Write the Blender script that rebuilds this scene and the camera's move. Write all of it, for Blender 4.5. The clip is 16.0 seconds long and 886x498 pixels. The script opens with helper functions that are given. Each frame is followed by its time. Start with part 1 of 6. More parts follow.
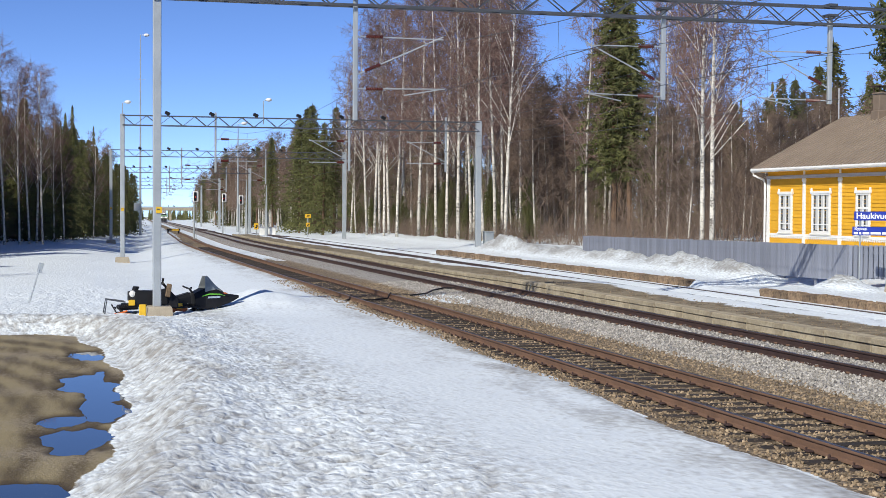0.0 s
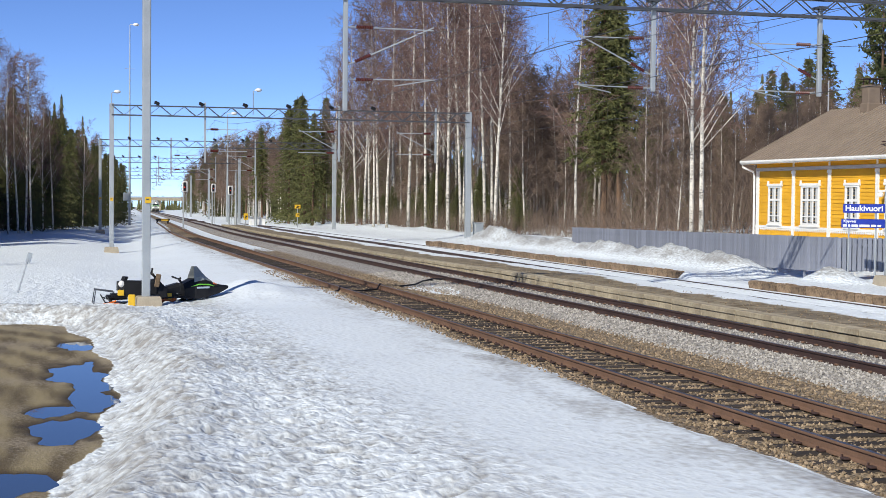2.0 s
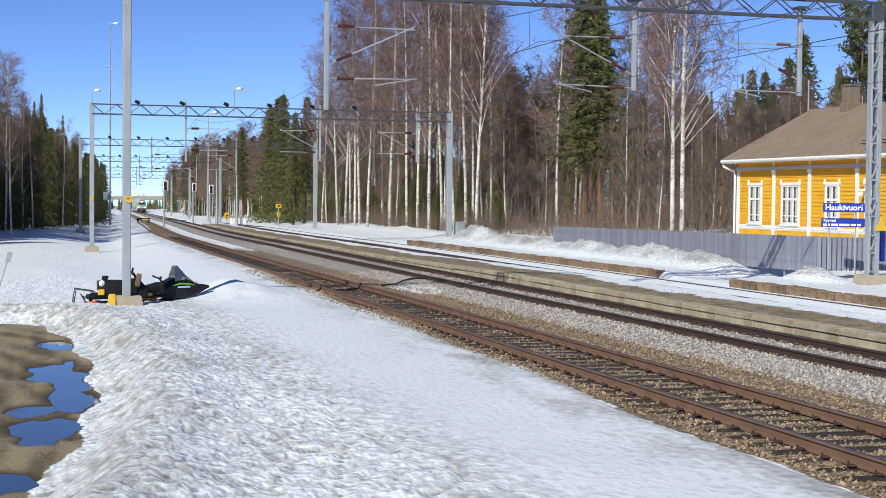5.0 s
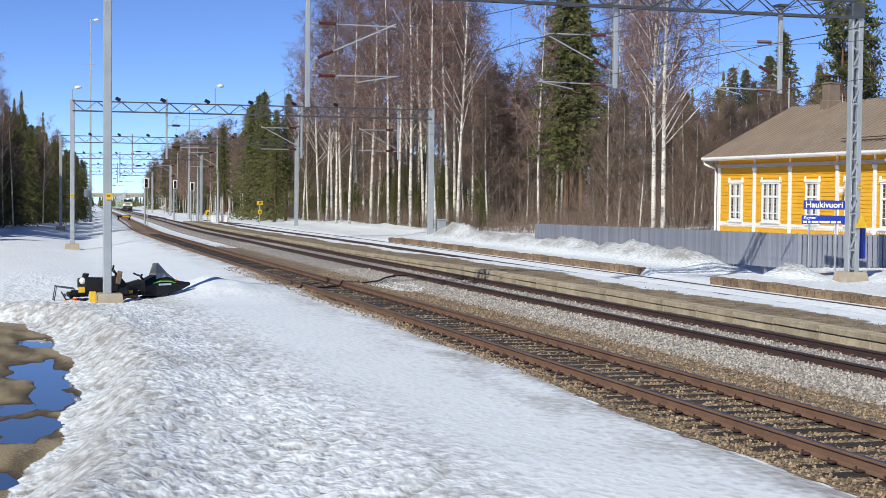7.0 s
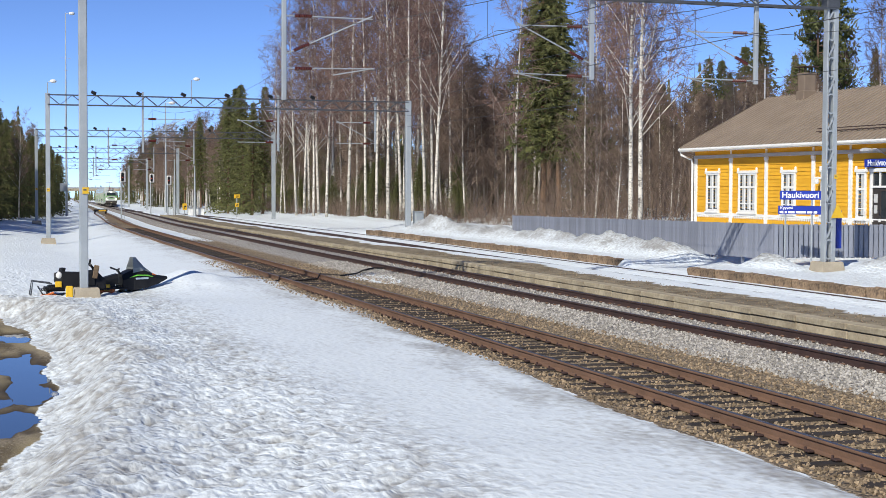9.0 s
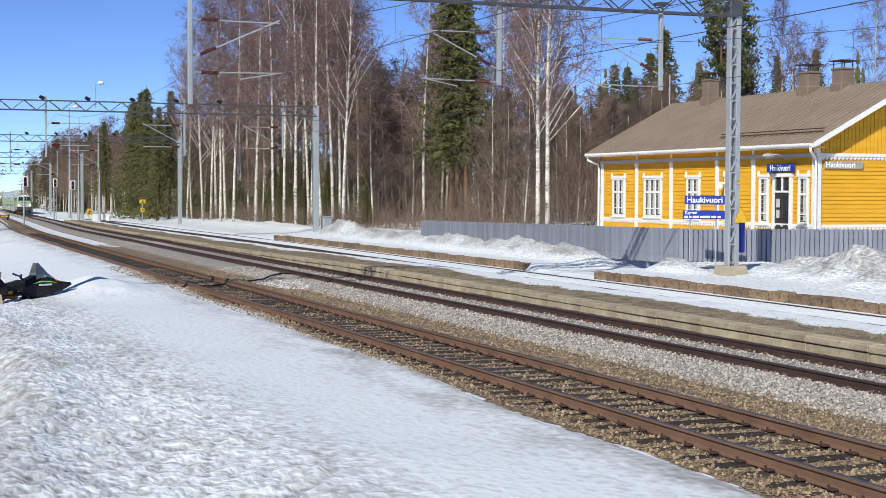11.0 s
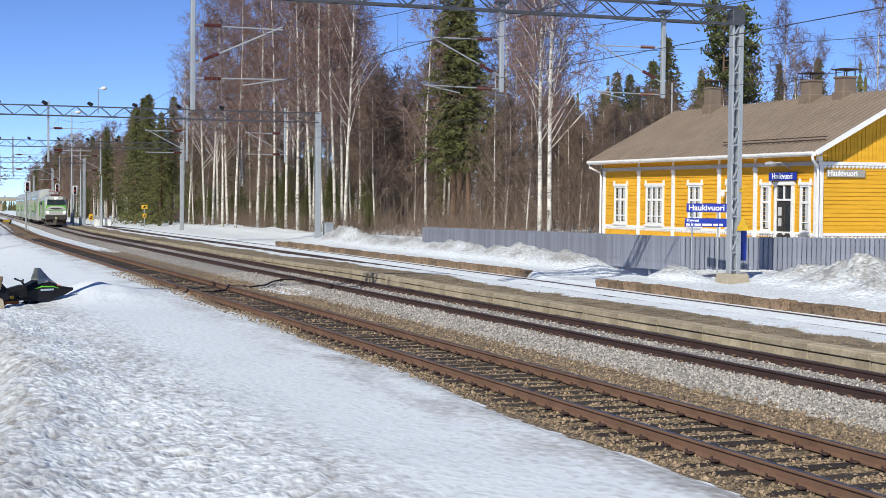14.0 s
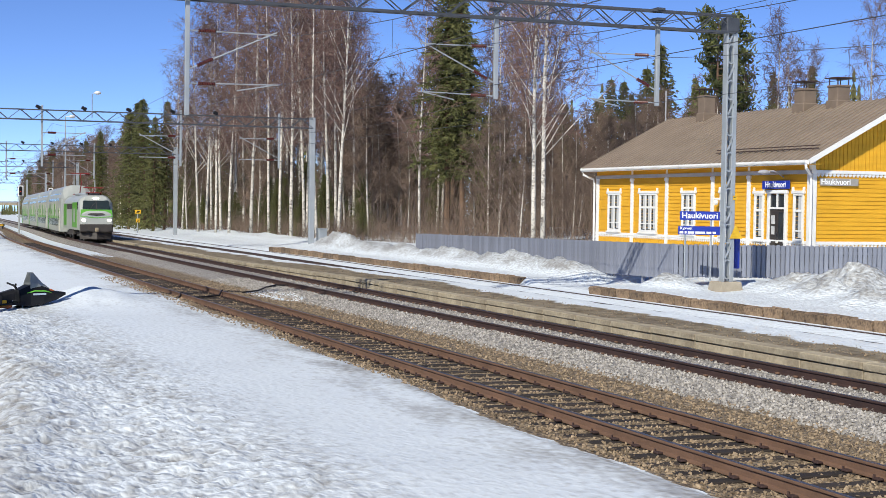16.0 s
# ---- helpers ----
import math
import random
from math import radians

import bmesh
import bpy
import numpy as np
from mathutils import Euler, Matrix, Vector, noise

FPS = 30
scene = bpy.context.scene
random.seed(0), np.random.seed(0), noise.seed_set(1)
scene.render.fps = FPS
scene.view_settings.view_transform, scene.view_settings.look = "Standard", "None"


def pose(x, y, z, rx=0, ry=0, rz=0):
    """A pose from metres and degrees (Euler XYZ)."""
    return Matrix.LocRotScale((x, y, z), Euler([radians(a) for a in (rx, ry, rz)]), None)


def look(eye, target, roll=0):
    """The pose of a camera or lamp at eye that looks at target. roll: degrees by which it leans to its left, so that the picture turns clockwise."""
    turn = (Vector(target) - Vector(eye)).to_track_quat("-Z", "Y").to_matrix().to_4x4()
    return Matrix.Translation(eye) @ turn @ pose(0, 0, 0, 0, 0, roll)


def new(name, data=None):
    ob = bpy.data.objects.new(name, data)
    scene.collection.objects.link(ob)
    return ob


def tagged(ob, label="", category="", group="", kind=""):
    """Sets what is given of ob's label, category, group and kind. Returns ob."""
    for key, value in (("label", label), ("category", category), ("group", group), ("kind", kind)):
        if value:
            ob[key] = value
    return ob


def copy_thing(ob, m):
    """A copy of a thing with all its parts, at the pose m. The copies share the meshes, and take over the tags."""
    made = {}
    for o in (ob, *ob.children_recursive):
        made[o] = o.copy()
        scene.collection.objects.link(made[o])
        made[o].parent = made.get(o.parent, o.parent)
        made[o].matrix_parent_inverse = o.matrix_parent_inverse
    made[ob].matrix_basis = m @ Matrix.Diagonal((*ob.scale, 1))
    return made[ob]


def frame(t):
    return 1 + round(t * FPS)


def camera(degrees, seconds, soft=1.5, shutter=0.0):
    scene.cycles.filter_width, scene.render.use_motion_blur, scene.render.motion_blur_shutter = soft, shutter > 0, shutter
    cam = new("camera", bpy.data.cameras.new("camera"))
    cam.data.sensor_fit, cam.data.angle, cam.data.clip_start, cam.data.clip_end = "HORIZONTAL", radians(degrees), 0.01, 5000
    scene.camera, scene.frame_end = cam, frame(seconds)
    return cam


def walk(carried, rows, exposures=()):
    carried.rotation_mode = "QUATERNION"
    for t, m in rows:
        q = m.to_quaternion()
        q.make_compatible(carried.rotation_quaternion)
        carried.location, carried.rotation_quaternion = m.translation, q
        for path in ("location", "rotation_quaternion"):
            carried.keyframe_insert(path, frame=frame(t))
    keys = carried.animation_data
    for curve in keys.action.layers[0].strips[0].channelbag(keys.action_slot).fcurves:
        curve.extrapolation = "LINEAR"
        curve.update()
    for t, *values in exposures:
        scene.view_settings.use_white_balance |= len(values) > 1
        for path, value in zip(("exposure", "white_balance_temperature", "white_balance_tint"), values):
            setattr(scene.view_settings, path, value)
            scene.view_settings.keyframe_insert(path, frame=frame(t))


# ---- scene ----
cam = camera(32.83, 16.0, 0.6)
EYE = 3.02
ROWS = [
    (0.0, -14.67, -1.64, 0.35),
    (0.5, -14.68, -1.73, 0.42),
    (1.0, -14.74, -1.82, 0.44),
    (1.5, -14.93, -1.92, 0.54),
    (2.0, -15.07, -1.98, 0.54),
    (2.5, -15.19, -2.00, 0.56),
    (3.0, -15.26, -2.04, 0.65),
    (3.2, -15.29, -2.03, 0.66),
    (5.3, -15.88, -2.00, 0.52),
    (5.5, -15.95, -2.00, 0.51),
    (6.0, -16.20, -2.02, 0.53),
    (6.5, -16.33, -1.99, 0.50),
    (7.0, -16.49, -2.10, 0.55),
    (7.5, -16.59, -2.12, 0.51),
    (8.0, -16.58, -2.24, 0.45),
    (8.5, -16.76, -2.28, 0.33),
    (9.0, -17.34, -2.39, 0.25),
    (9.5, -18.45, -2.43, 0.23),
    (10.0, -19.81, -2.38, 0.19),
    (10.2, -20.34, -2.35, 0.17),
    (12.3, -20.98, -2.08, 0.26),
    (12.5, -20.88, -2.07, 0.29),
    (13.0, -20.74, -2.02, 0.45),
    (13.5, -20.74, -1.96, 0.48),
    (14.0, -20.77, -1.93, 0.49),
    (14.5, -20.75, -1.84, 0.59),
    (15.0, -20.81, -1.78, 0.64),
    (15.5, -20.91, -1.70, 0.71),
    (16.0, -21.02, -1.68, 0.80),
]
walk(cam, [(t, pose(0, 0, EYE, 0, 0, yaw) @ pose(0, 0, 0, 90 + pitch) @ pose(0, 0, 0, 0, 0, roll)) for t, yaw, pitch, roll in ROWS])

# ---- light ----
SUN_AZ, SUN_EL = 227.0, 37.0
world = bpy.data.worlds.new("sky")
scene.world = world
world.use_nodes = True
wn = world.node_tree.nodes
sky = wn.new("ShaderNodeTexSky")
sky.sky_type, sky.sun_disc = "NISHITA", False
sky.sun_elevation, sky.sun_rotation = radians(SUN_EL), radians(SUN_AZ)
sky.air_density, sky.dust_density, sky.ozone_density = 0.42, 0.0, 4.0
sky.altitude = 1200
tone = wn.new("ShaderNodeHueSaturation")
tone.inputs["Hue"].default_value, tone.inputs["Saturation"].default_value = 0.508, 1.08
world.node_tree.links.new(sky.outputs[0], tone.inputs["Color"])
world.node_tree.links.new(tone.outputs[0], wn["Background"].inputs[0])
wn["Background"].inputs[1].default_value = 0.155
sun = new("sun", bpy.data.lights.new("sun", "SUN"))
sun.data.energy, sun.data.angle, sun.data.color = 4.9, radians(0.5), (1.0, 0.962, 0.86)
sa, se = radians(SUN_AZ), radians(SUN_EL)
sun.matrix_world = look((math.sin(sa) * 50, math.cos(sa) * 50, math.tan(se) * 50), (0, 0, 0))
scene.view_settings.exposure = 0.0


# ---- materials ----
def mat(name, c1, c2=None, scale=3.0, rough=0.7, metal=0.0, bump=0.2, fine=40.0, mottle=0.5, stretch=(1, 1, 1), spec=0.5, rand=0.0, dist=0.02):
    """A surface of two colours mixed by broad and fine noise, with fine relief."""
    m = bpy.data.materials.new(name)
    m.use_nodes = True
    n, l = m.node_tree.nodes, m.node_tree.links
    b = n["Principled BSDF"]
    c2 = c2 or tuple(v * 0.75 for v in c1)
    co = n.new("ShaderNodeTexCoord")
    mp = n.new("ShaderNodeMapping")
    mp.inputs["Scale"].default_value = stretch
    l.new(co.outputs["Object"], mp.inputs[0])
    big, small = n.new("ShaderNodeTexNoise"), n.new("ShaderNodeTexNoise")
    big.inputs["Scale"].default_value, small.inputs["Scale"].default_value = scale, fine
    big.inputs["Detail"].default_value = small.inputs["Detail"].default_value = 4
    l.new(mp.outputs[0], big.inputs[0]), l.new(mp.outputs[0], small.inputs[0])
    add = n.new("ShaderNodeMath")
    add.operation = "MULTIPLY_ADD"
    l.new(small.outputs[0], add.inputs[0])
    add.inputs[1].default_value = mottle
    l.new(big.outputs[0], add.inputs[2])
    ramp = n.new("ShaderNodeValToRGB")
    lo = 0.5 + 0.5 * mottle
    ramp.color_ramp.elements[0].position, ramp.color_ramp.elements[1].position = lo - 0.28, lo + 0.22
    ramp.color_ramp.elements[0].color, ramp.color_ramp.elements[1].color = (*c2, 1), (*c1, 1)
    l.new(add.outputs[0], ramp.inputs[0])
    col = ramp.outputs[0]
    if rand:
        info, hsv, mr = n.new("ShaderNodeObjectInfo"), n.new("ShaderNodeHueSaturation"), n.new("ShaderNodeMapRange")
        mr.inputs[3].default_value, mr.inputs[4].default_value = 1 - rand, 1 + rand
        l.new(info.outputs["Random"], mr.inputs[0]), l.new(mr.outputs[0], hsv.inputs["Value"])
        l.new(col, hsv.inputs["Color"])
        col = hsv.outputs[0]
    l.new(col, b.inputs["Base Color"])
    b.inputs["Roughness"].default_value, b.inputs["Metallic"].default_value = rough, metal
    b.inputs["Specular IOR Level"].default_value = spec
    if bump:
        bp = n.new("ShaderNodeBump")
        bp.inputs["Strength"].default_value, bp.inputs["Distance"].default_value = bump, dist
        l.new(add.outputs[0], bp.inputs["Height"]), l.new(bp.outputs[0], b.inputs["Normal"])
    return m


def island(m, low=0.6, high=1.3):
    """Vary a material from piece to piece of one mesh."""
    n, l = m.node_tree.nodes, m.node_tree.links
    b = n["Principled BSDF"]
    src = b.inputs["Base Color"].links[0].from_socket
    g, hsv, mr = n.new("ShaderNodeNewGeometry"), n.new("ShaderNodeHueSaturation"), n.new("ShaderNodeMapRange")
    mr.inputs[3].default_value, mr.inputs[4].default_value = low, high
    l.new(g.outputs["Random Per Island"], mr.inputs[0]), l.new(mr.outputs[0], hsv.inputs["Value"])
    l.new(src, hsv.inputs["Color"]), l.new(hsv.outputs[0], b.inputs["Base Color"])
    return m


def glow(name, color, strength):
    m = bpy.data.materials.new(name)
    m.use_nodes = True
    b = m.node_tree.nodes["Principled BSDF"]
    b.inputs["Base Color"].default_value = (*color, 1)
    b.inputs["Emission Color"].default_value, b.inputs["Emission Strength"].default_value = (*color, 1), strength
    return m


def ground_material():
    """Old spring snow, mud and ballast; where each lies is given by the sheet's own masks, with ragged edges."""
    m = bpy.data.materials.new("snowy_ground")
    m.use_nodes = True
    n, l = m.node_tree.nodes, m.node_tree.links
    b = n["Principled BSDF"]
    pos = n.new("ShaderNodeNewGeometry").outputs["Position"]

    def noise_at(scale, detail=5, stretch=(1, 1, 1), rough=0.6):
        mp, t = n.new("ShaderNodeMapping"), n.new("ShaderNodeTexNoise")
        mp.inputs["Scale"].default_value = stretch
        l.new(pos, mp.inputs[0]), l.new(mp.outputs[0], t.inputs[0])
        t.inputs["Scale"].default_value, t.inputs["Detail"].default_value, t.inputs["Roughness"].default_value = scale, detail, rough
        return t.outputs[0]

    def attr(name):
        a = n.new("ShaderNodeAttribute")
        a.attribute_name = name
        return a.outputs["Fac"]

    def calc(op, a, bb=None, c=None):
        x = n.new("ShaderNodeMath")
        x.operation = op
        for i, v in enumerate((a, bb, c)):
            if v is None:
                continue
            if isinstance(v, (int, float)):
                x.inputs[i].default_value = v
            else:
                l.new(v, x.inputs[i])
        return x.outputs[0]

    def step(v, lo, hi):
        r = n.new("ShaderNodeMapRange")
        l.new(v, r.inputs[0])
        r.inputs[1].default_value, r.inputs[2].default_value = lo, hi
        return r.outputs[0]

    def mix(f, a, bb):
        x = n.new("ShaderNodeMix")
        x.data_type = "RGBA"
        l.new(f, x.inputs[0])
        for s, v in ((x.inputs[6], a), (x.inputs[7], bb)):
            if isinstance(v, tuple):
                s.default_value = (*v, 1)
            else:
                l.new(v, s)
        return x.outputs[2]

    grain = noise_at(14.0, 2, (1, 0.8, 1), 0.5)
    ragged = noise_at(2.2, 6)
    patch = noise_at(0.45, 5)
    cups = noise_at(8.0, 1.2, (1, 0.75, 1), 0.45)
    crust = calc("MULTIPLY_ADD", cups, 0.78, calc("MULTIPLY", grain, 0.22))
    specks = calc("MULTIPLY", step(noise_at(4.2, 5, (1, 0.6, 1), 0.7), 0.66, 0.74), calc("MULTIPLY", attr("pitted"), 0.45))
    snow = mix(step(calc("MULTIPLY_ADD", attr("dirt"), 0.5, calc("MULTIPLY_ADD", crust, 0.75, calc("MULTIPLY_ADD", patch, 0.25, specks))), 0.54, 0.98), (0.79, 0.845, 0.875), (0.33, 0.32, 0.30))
    rut = noise_at(1.1, 5, (3.0, 0.35, 1))
    arcs = n.new("ShaderNodeTexWave")
    arcs.wave_type, arcs.rings_direction = "RINGS", "Z"
    am = n.new("ShaderNodeMapping")
    am.inputs["Location"].default_value = (5.5, -10.2, 0)
    am.inputs["Scale"].default_value = (1, 0.45, 1)
    l.new(pos, am.inputs[0]), l.new(am.outputs[0], arcs.inputs[0])
    arcs.inputs["Scale"].default_value, arcs.inputs["Distortion"].default_value, arcs.inputs["Detail"].default_value = 0.42, 1.3, 3
    rut = calc("MULTIPLY_ADD", arcs.outputs["Fac"], 0.24, calc("MULTIPLY_ADD", rut, 0.8, -0.02))
    grit = noise_at(22, 3)
    mud = mix(step(rut, 0.35, 0.65), (0.11, 0.083, 0.045), (0.28, 0.228, 0.128))
    mud = mix(step(calc("MULTIPLY_ADD", patch, 1.2, calc("MULTIPLY", grit, 1.1)), 1.12, 1.4), mud, (0.30, 0.25, 0.18))
    low = n.new("ShaderNodeSeparateXYZ")
    l.new(pos, low.inputs[0])
    mud = mix(step(low.outputs[2], -0.335, -0.372), mud, (0.05, 0.036, 0.022))
    vor = n.new("ShaderNodeTexVoronoi")
    vor.inputs["Scale"].default_value = 16
    l.new(pos, vor.inputs[0])
    stone_a = mix(step(vor.outputs["Color"], 0.1, 0.9), (0.2, 0.18, 0.16), (0.5, 0.47, 0.43))
    brown = mix(step(vor.outputs["Color"], 0.1, 0.9), (0.12, 0.085, 0.055), (0.36, 0.28, 0.18))
    ballast = mix(step(calc("ADD", attr("brown"), calc("MULTIPLY_ADD", ragged, 0.5, -0.25)), 0.35, 0.65), stone_a, brown)
    soil = mix(step(ragged, 0.35, 0.65), (0.13, 0.10, 0.06), (0.30, 0.25, 0.17))
    fg = step(calc("ADD", attr("gravel"), calc("MULTIPLY_ADD", ragged, 0.9, -0.45)), 0.47, 0.53)
    fr = step(calc("ADD", attr("road"), calc("MULTIPLY_ADD", ragged, 0.6, -0.3)), 0.46, 0.54)
    fs = step(calc("ADD", attr("soil"), calc("MULTIPLY_ADD", noise_at(0.8, 6), 1.3, -0.65)), 0.42, 0.58)
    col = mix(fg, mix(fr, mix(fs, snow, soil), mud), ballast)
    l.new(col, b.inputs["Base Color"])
    bare = calc("MAXIMUM", calc("MAXIMUM", fg, fr), fs)
    wet = noise_at(0.7, 4)
    l.new(calc("MULTIPLY_ADD", bare, 0.25, calc("MULTIPLY_ADD", wet, 0.5, 0.25)), b.inputs["Roughness"])
    b.inputs["Specular IOR Level"].default_value = 0.35
    h = calc("MULTIPLY_ADD", calc("SUBTRACT", 1.0, vor.outputs["Distance"]), calc("MULTIPLY", fg, 0.8), calc("MULTIPLY", calc("MULTIPLY", crust, calc("MULTIPLY", attr("pitted"), 1.15)), calc("SUBTRACT", 1.0, calc("MAXIMUM", calc("MULTIPLY", fg, 0.7), calc("MULTIPLY", fr, 0.9)))))
    h = calc("MULTIPLY_ADD", calc("MULTIPLY", grit, fr), 0.35, h)
    bp = n.new("ShaderNodeBump")
    bp.inputs["Strength"].default_value, bp.inputs["Distance"].default_value = 0.8, 0.08
    l.new(h, bp.inputs["Height"]), l.new(bp.outputs[0], b.inputs["Normal"])
    return m


GROUND = ground_material()
WATER = mat("puddle_water", (0.02, 0.022, 0.02), rough=0.02, bump=0.02, scale=2, fine=8, dist=0.005, spec=1.0)
RAIL = mat("rusty_rail", (0.215, 0.125, 0.08), (0.14, 0.082, 0.053), 2, 0.75, 0.2, 0.15, 30)
RAIL_DARK = mat("dark_rail", (0.075, 0.042, 0.035), (0.045, 0.028, 0.025), 2, 0.7, 0.2, 0.15, 30)
STEEL = mat("worn_steel", (0.16, 0.155, 0.17), (0.09, 0.085, 0.09), 3, 0.35, 0.8, 0.05, 60)
SLEEPER = mat("tarred_wood", (0.05, 0.037, 0.029), (0.02, 0.016, 0.014), 4, 0.85, 0, 0.5, 40, stretch=(1, 6, 6), rand=0.35)
CONCRETE_SLEEPER = mat("grey_sleeper", (0.33, 0.31, 0.28), (0.22, 0.2, 0.18), 3, 0.85, rand=0.15)
STONE = island(mat("ballast_stone", (0.46, 0.43, 0.39), (0.28, 0.26, 0.23), 8, 0.85), 0.5, 1.3)
STONE_BROWN = island(mat("brown_ballast_stone", (0.33, 0.25, 0.16), (0.17, 0.12, 0.075), 8, 0.85), 0.4, 1.5)
CONCRETE = mat("pale_concrete", (0.44, 0.375, 0.26), (0.25, 0.205, 0.14), 1.6, 0.85, 0, 0.4, 14, 0.7, rand=0.12)
BASE_CONCRETE = mat("base_concrete", (0.42, 0.36, 0.27), (0.28, 0.24, 0.18), 2, 0.85, 0, 0.3, 25)
OLD_STONE = mat("brown_platform_stone", (0.24, 0.165, 0.10), (0.055, 0.036, 0.025), 3.5, 0.85, 0, 0.8, 14, 0.8, rand=0.3)
GALV = mat("galvanised_steel", (0.42, 0.45, 0.47), (0.33, 0.36, 0.38), 1.5, 0.55, 0.35, 0.05, 30)
GALV_DARK = mat("weathered_steel", (0.09, 0.098, 0.115), (0.055, 0.06, 0.07), 2, 0.6, 0.35, 0.05, 30)
WIRE = mat("wire", (0.10, 0.10, 0.105), rough=0.6, metal=0.5, bump=0)
INSULATOR = mat("brown_porcelain", (0.10, 0.025, 0.02), (0.06, 0.015, 0.012), 5, 0.25, bump=0)
YELLOW = mat("yellow_paint", (0.75, 0.46, 0.02), (0.65, 0.38, 0.02), 6, 0.5, bump=0.05)
BLACK = mat("black_paint", (0.010, 0.010, 0.012), (0.016, 0.016, 0.018), 6, 0.5, bump=0.05, spec=0.25)
WALL = mat("ochre_boards", (0.72, 0.385, 0.028), (0.60, 0.31, 0.022), 0.9, 0.75, 0, 0.12, 18, stretch=(1, 1, 5), spec=0.25)
WHITE = mat("white_paint", (0.80, 0.79, 0.76), (0.70, 0.69, 0.66), 2, 0.6, bump=0.05)
GREY_TRIM = mat("grey_trim", (0.42, 0.42, 0.43), (0.34, 0.34, 0.36), 2, 0.7, bump=0.05)
ROOF = mat("brown_sheet_roof", (0.30, 0.24, 0.185), (0.24, 0.19, 0.145), 0.8, 0.55, 0.1, 0.08, 12)
CHIMNEY = mat("plastered_chimney", (0.22, 0.165, 0.12), (0.16, 0.12, 0.09), 2, 0.85, bump=0.2)
GLASS = mat("window_glass", (0.03, 0.035, 0.04), (0.05, 0.055, 0.06), 2, 0.05, 0, 0, 5, spec=0.8)
CURTAIN = mat("pale_curtain", (0.55, 0.55, 0.53), (0.42, 0.42, 0.41), 3, 0.9, stretch=(8, 8, 1))
DARK_DOOR = mat("dark_door", (0.045, 0.035, 0.03), (0.03, 0.024, 0.02), 3, 0.5, bump=0.05)
FENCE = mat("blue_grey_boards", (0.235, 0.25, 0.30), (0.17, 0.185, 0.225), 1.2, 0.8, 0, 0.2, 25, stretch=(1, 1, 0.3), rand=0.14)
BLUE = mat("blue_sign_enamel", (0.012, 0.035, 0.33), (0.01, 0.03, 0.28), 3, 0.35, bump=0)
LETTER = mat("white_letters", (0.85, 0.85, 0.85), (0.8, 0.8, 0.8), 3, 0.5, bump=0)
SIGN_GREY = mat("grey_sign", (0.36, 0.34, 0.30), (0.30, 0.28, 0.25), 3, 0.5, bump=0)
BIRCH = mat("birch_bark", (0.64, 0.60, 0.53), (0.06, 0.048, 0.044), 1.6, 0.8, 0, 0.2, 7, 0.9, stretch=(1, 1, 1.6), rand=0.15)
BIRCH_LIMB = mat("birch_limb", (0.40, 0.33, 0.29), (0.16, 0.115, 0.095), 3, 0.85)
TWIG = mat("birch_twigs", (0.195, 0.12, 0.10), (0.125, 0.077, 0.064), 0.6, 0.85, bump=0, rand=0.3)
PALE_TWIG = mat("pale_twigs", (0.22, 0.155, 0.115), (0.13, 0.09, 0.068), 0.6, 0.85, bump=0, rand=0.3)
BARK = mat("conifer_bark", (0.17, 0.10, 0.06), (0.09, 0.06, 0.04), 3, 0.9, 0, 0.5, 15)
NEEDLES = island(mat("spruce_needles", (0.135, 0.135, 0.04), (0.06, 0.066, 0.022), 0.7, 0.7, bump=0, rand=0.2), 0.6, 1.4)
PINE = island(mat("pine_needles", (0.13, 0.14, 0.04), (0.07, 0.08, 0.025), 0.7, 0.7, bump=0, rand=0.2), 0.6, 1.4)


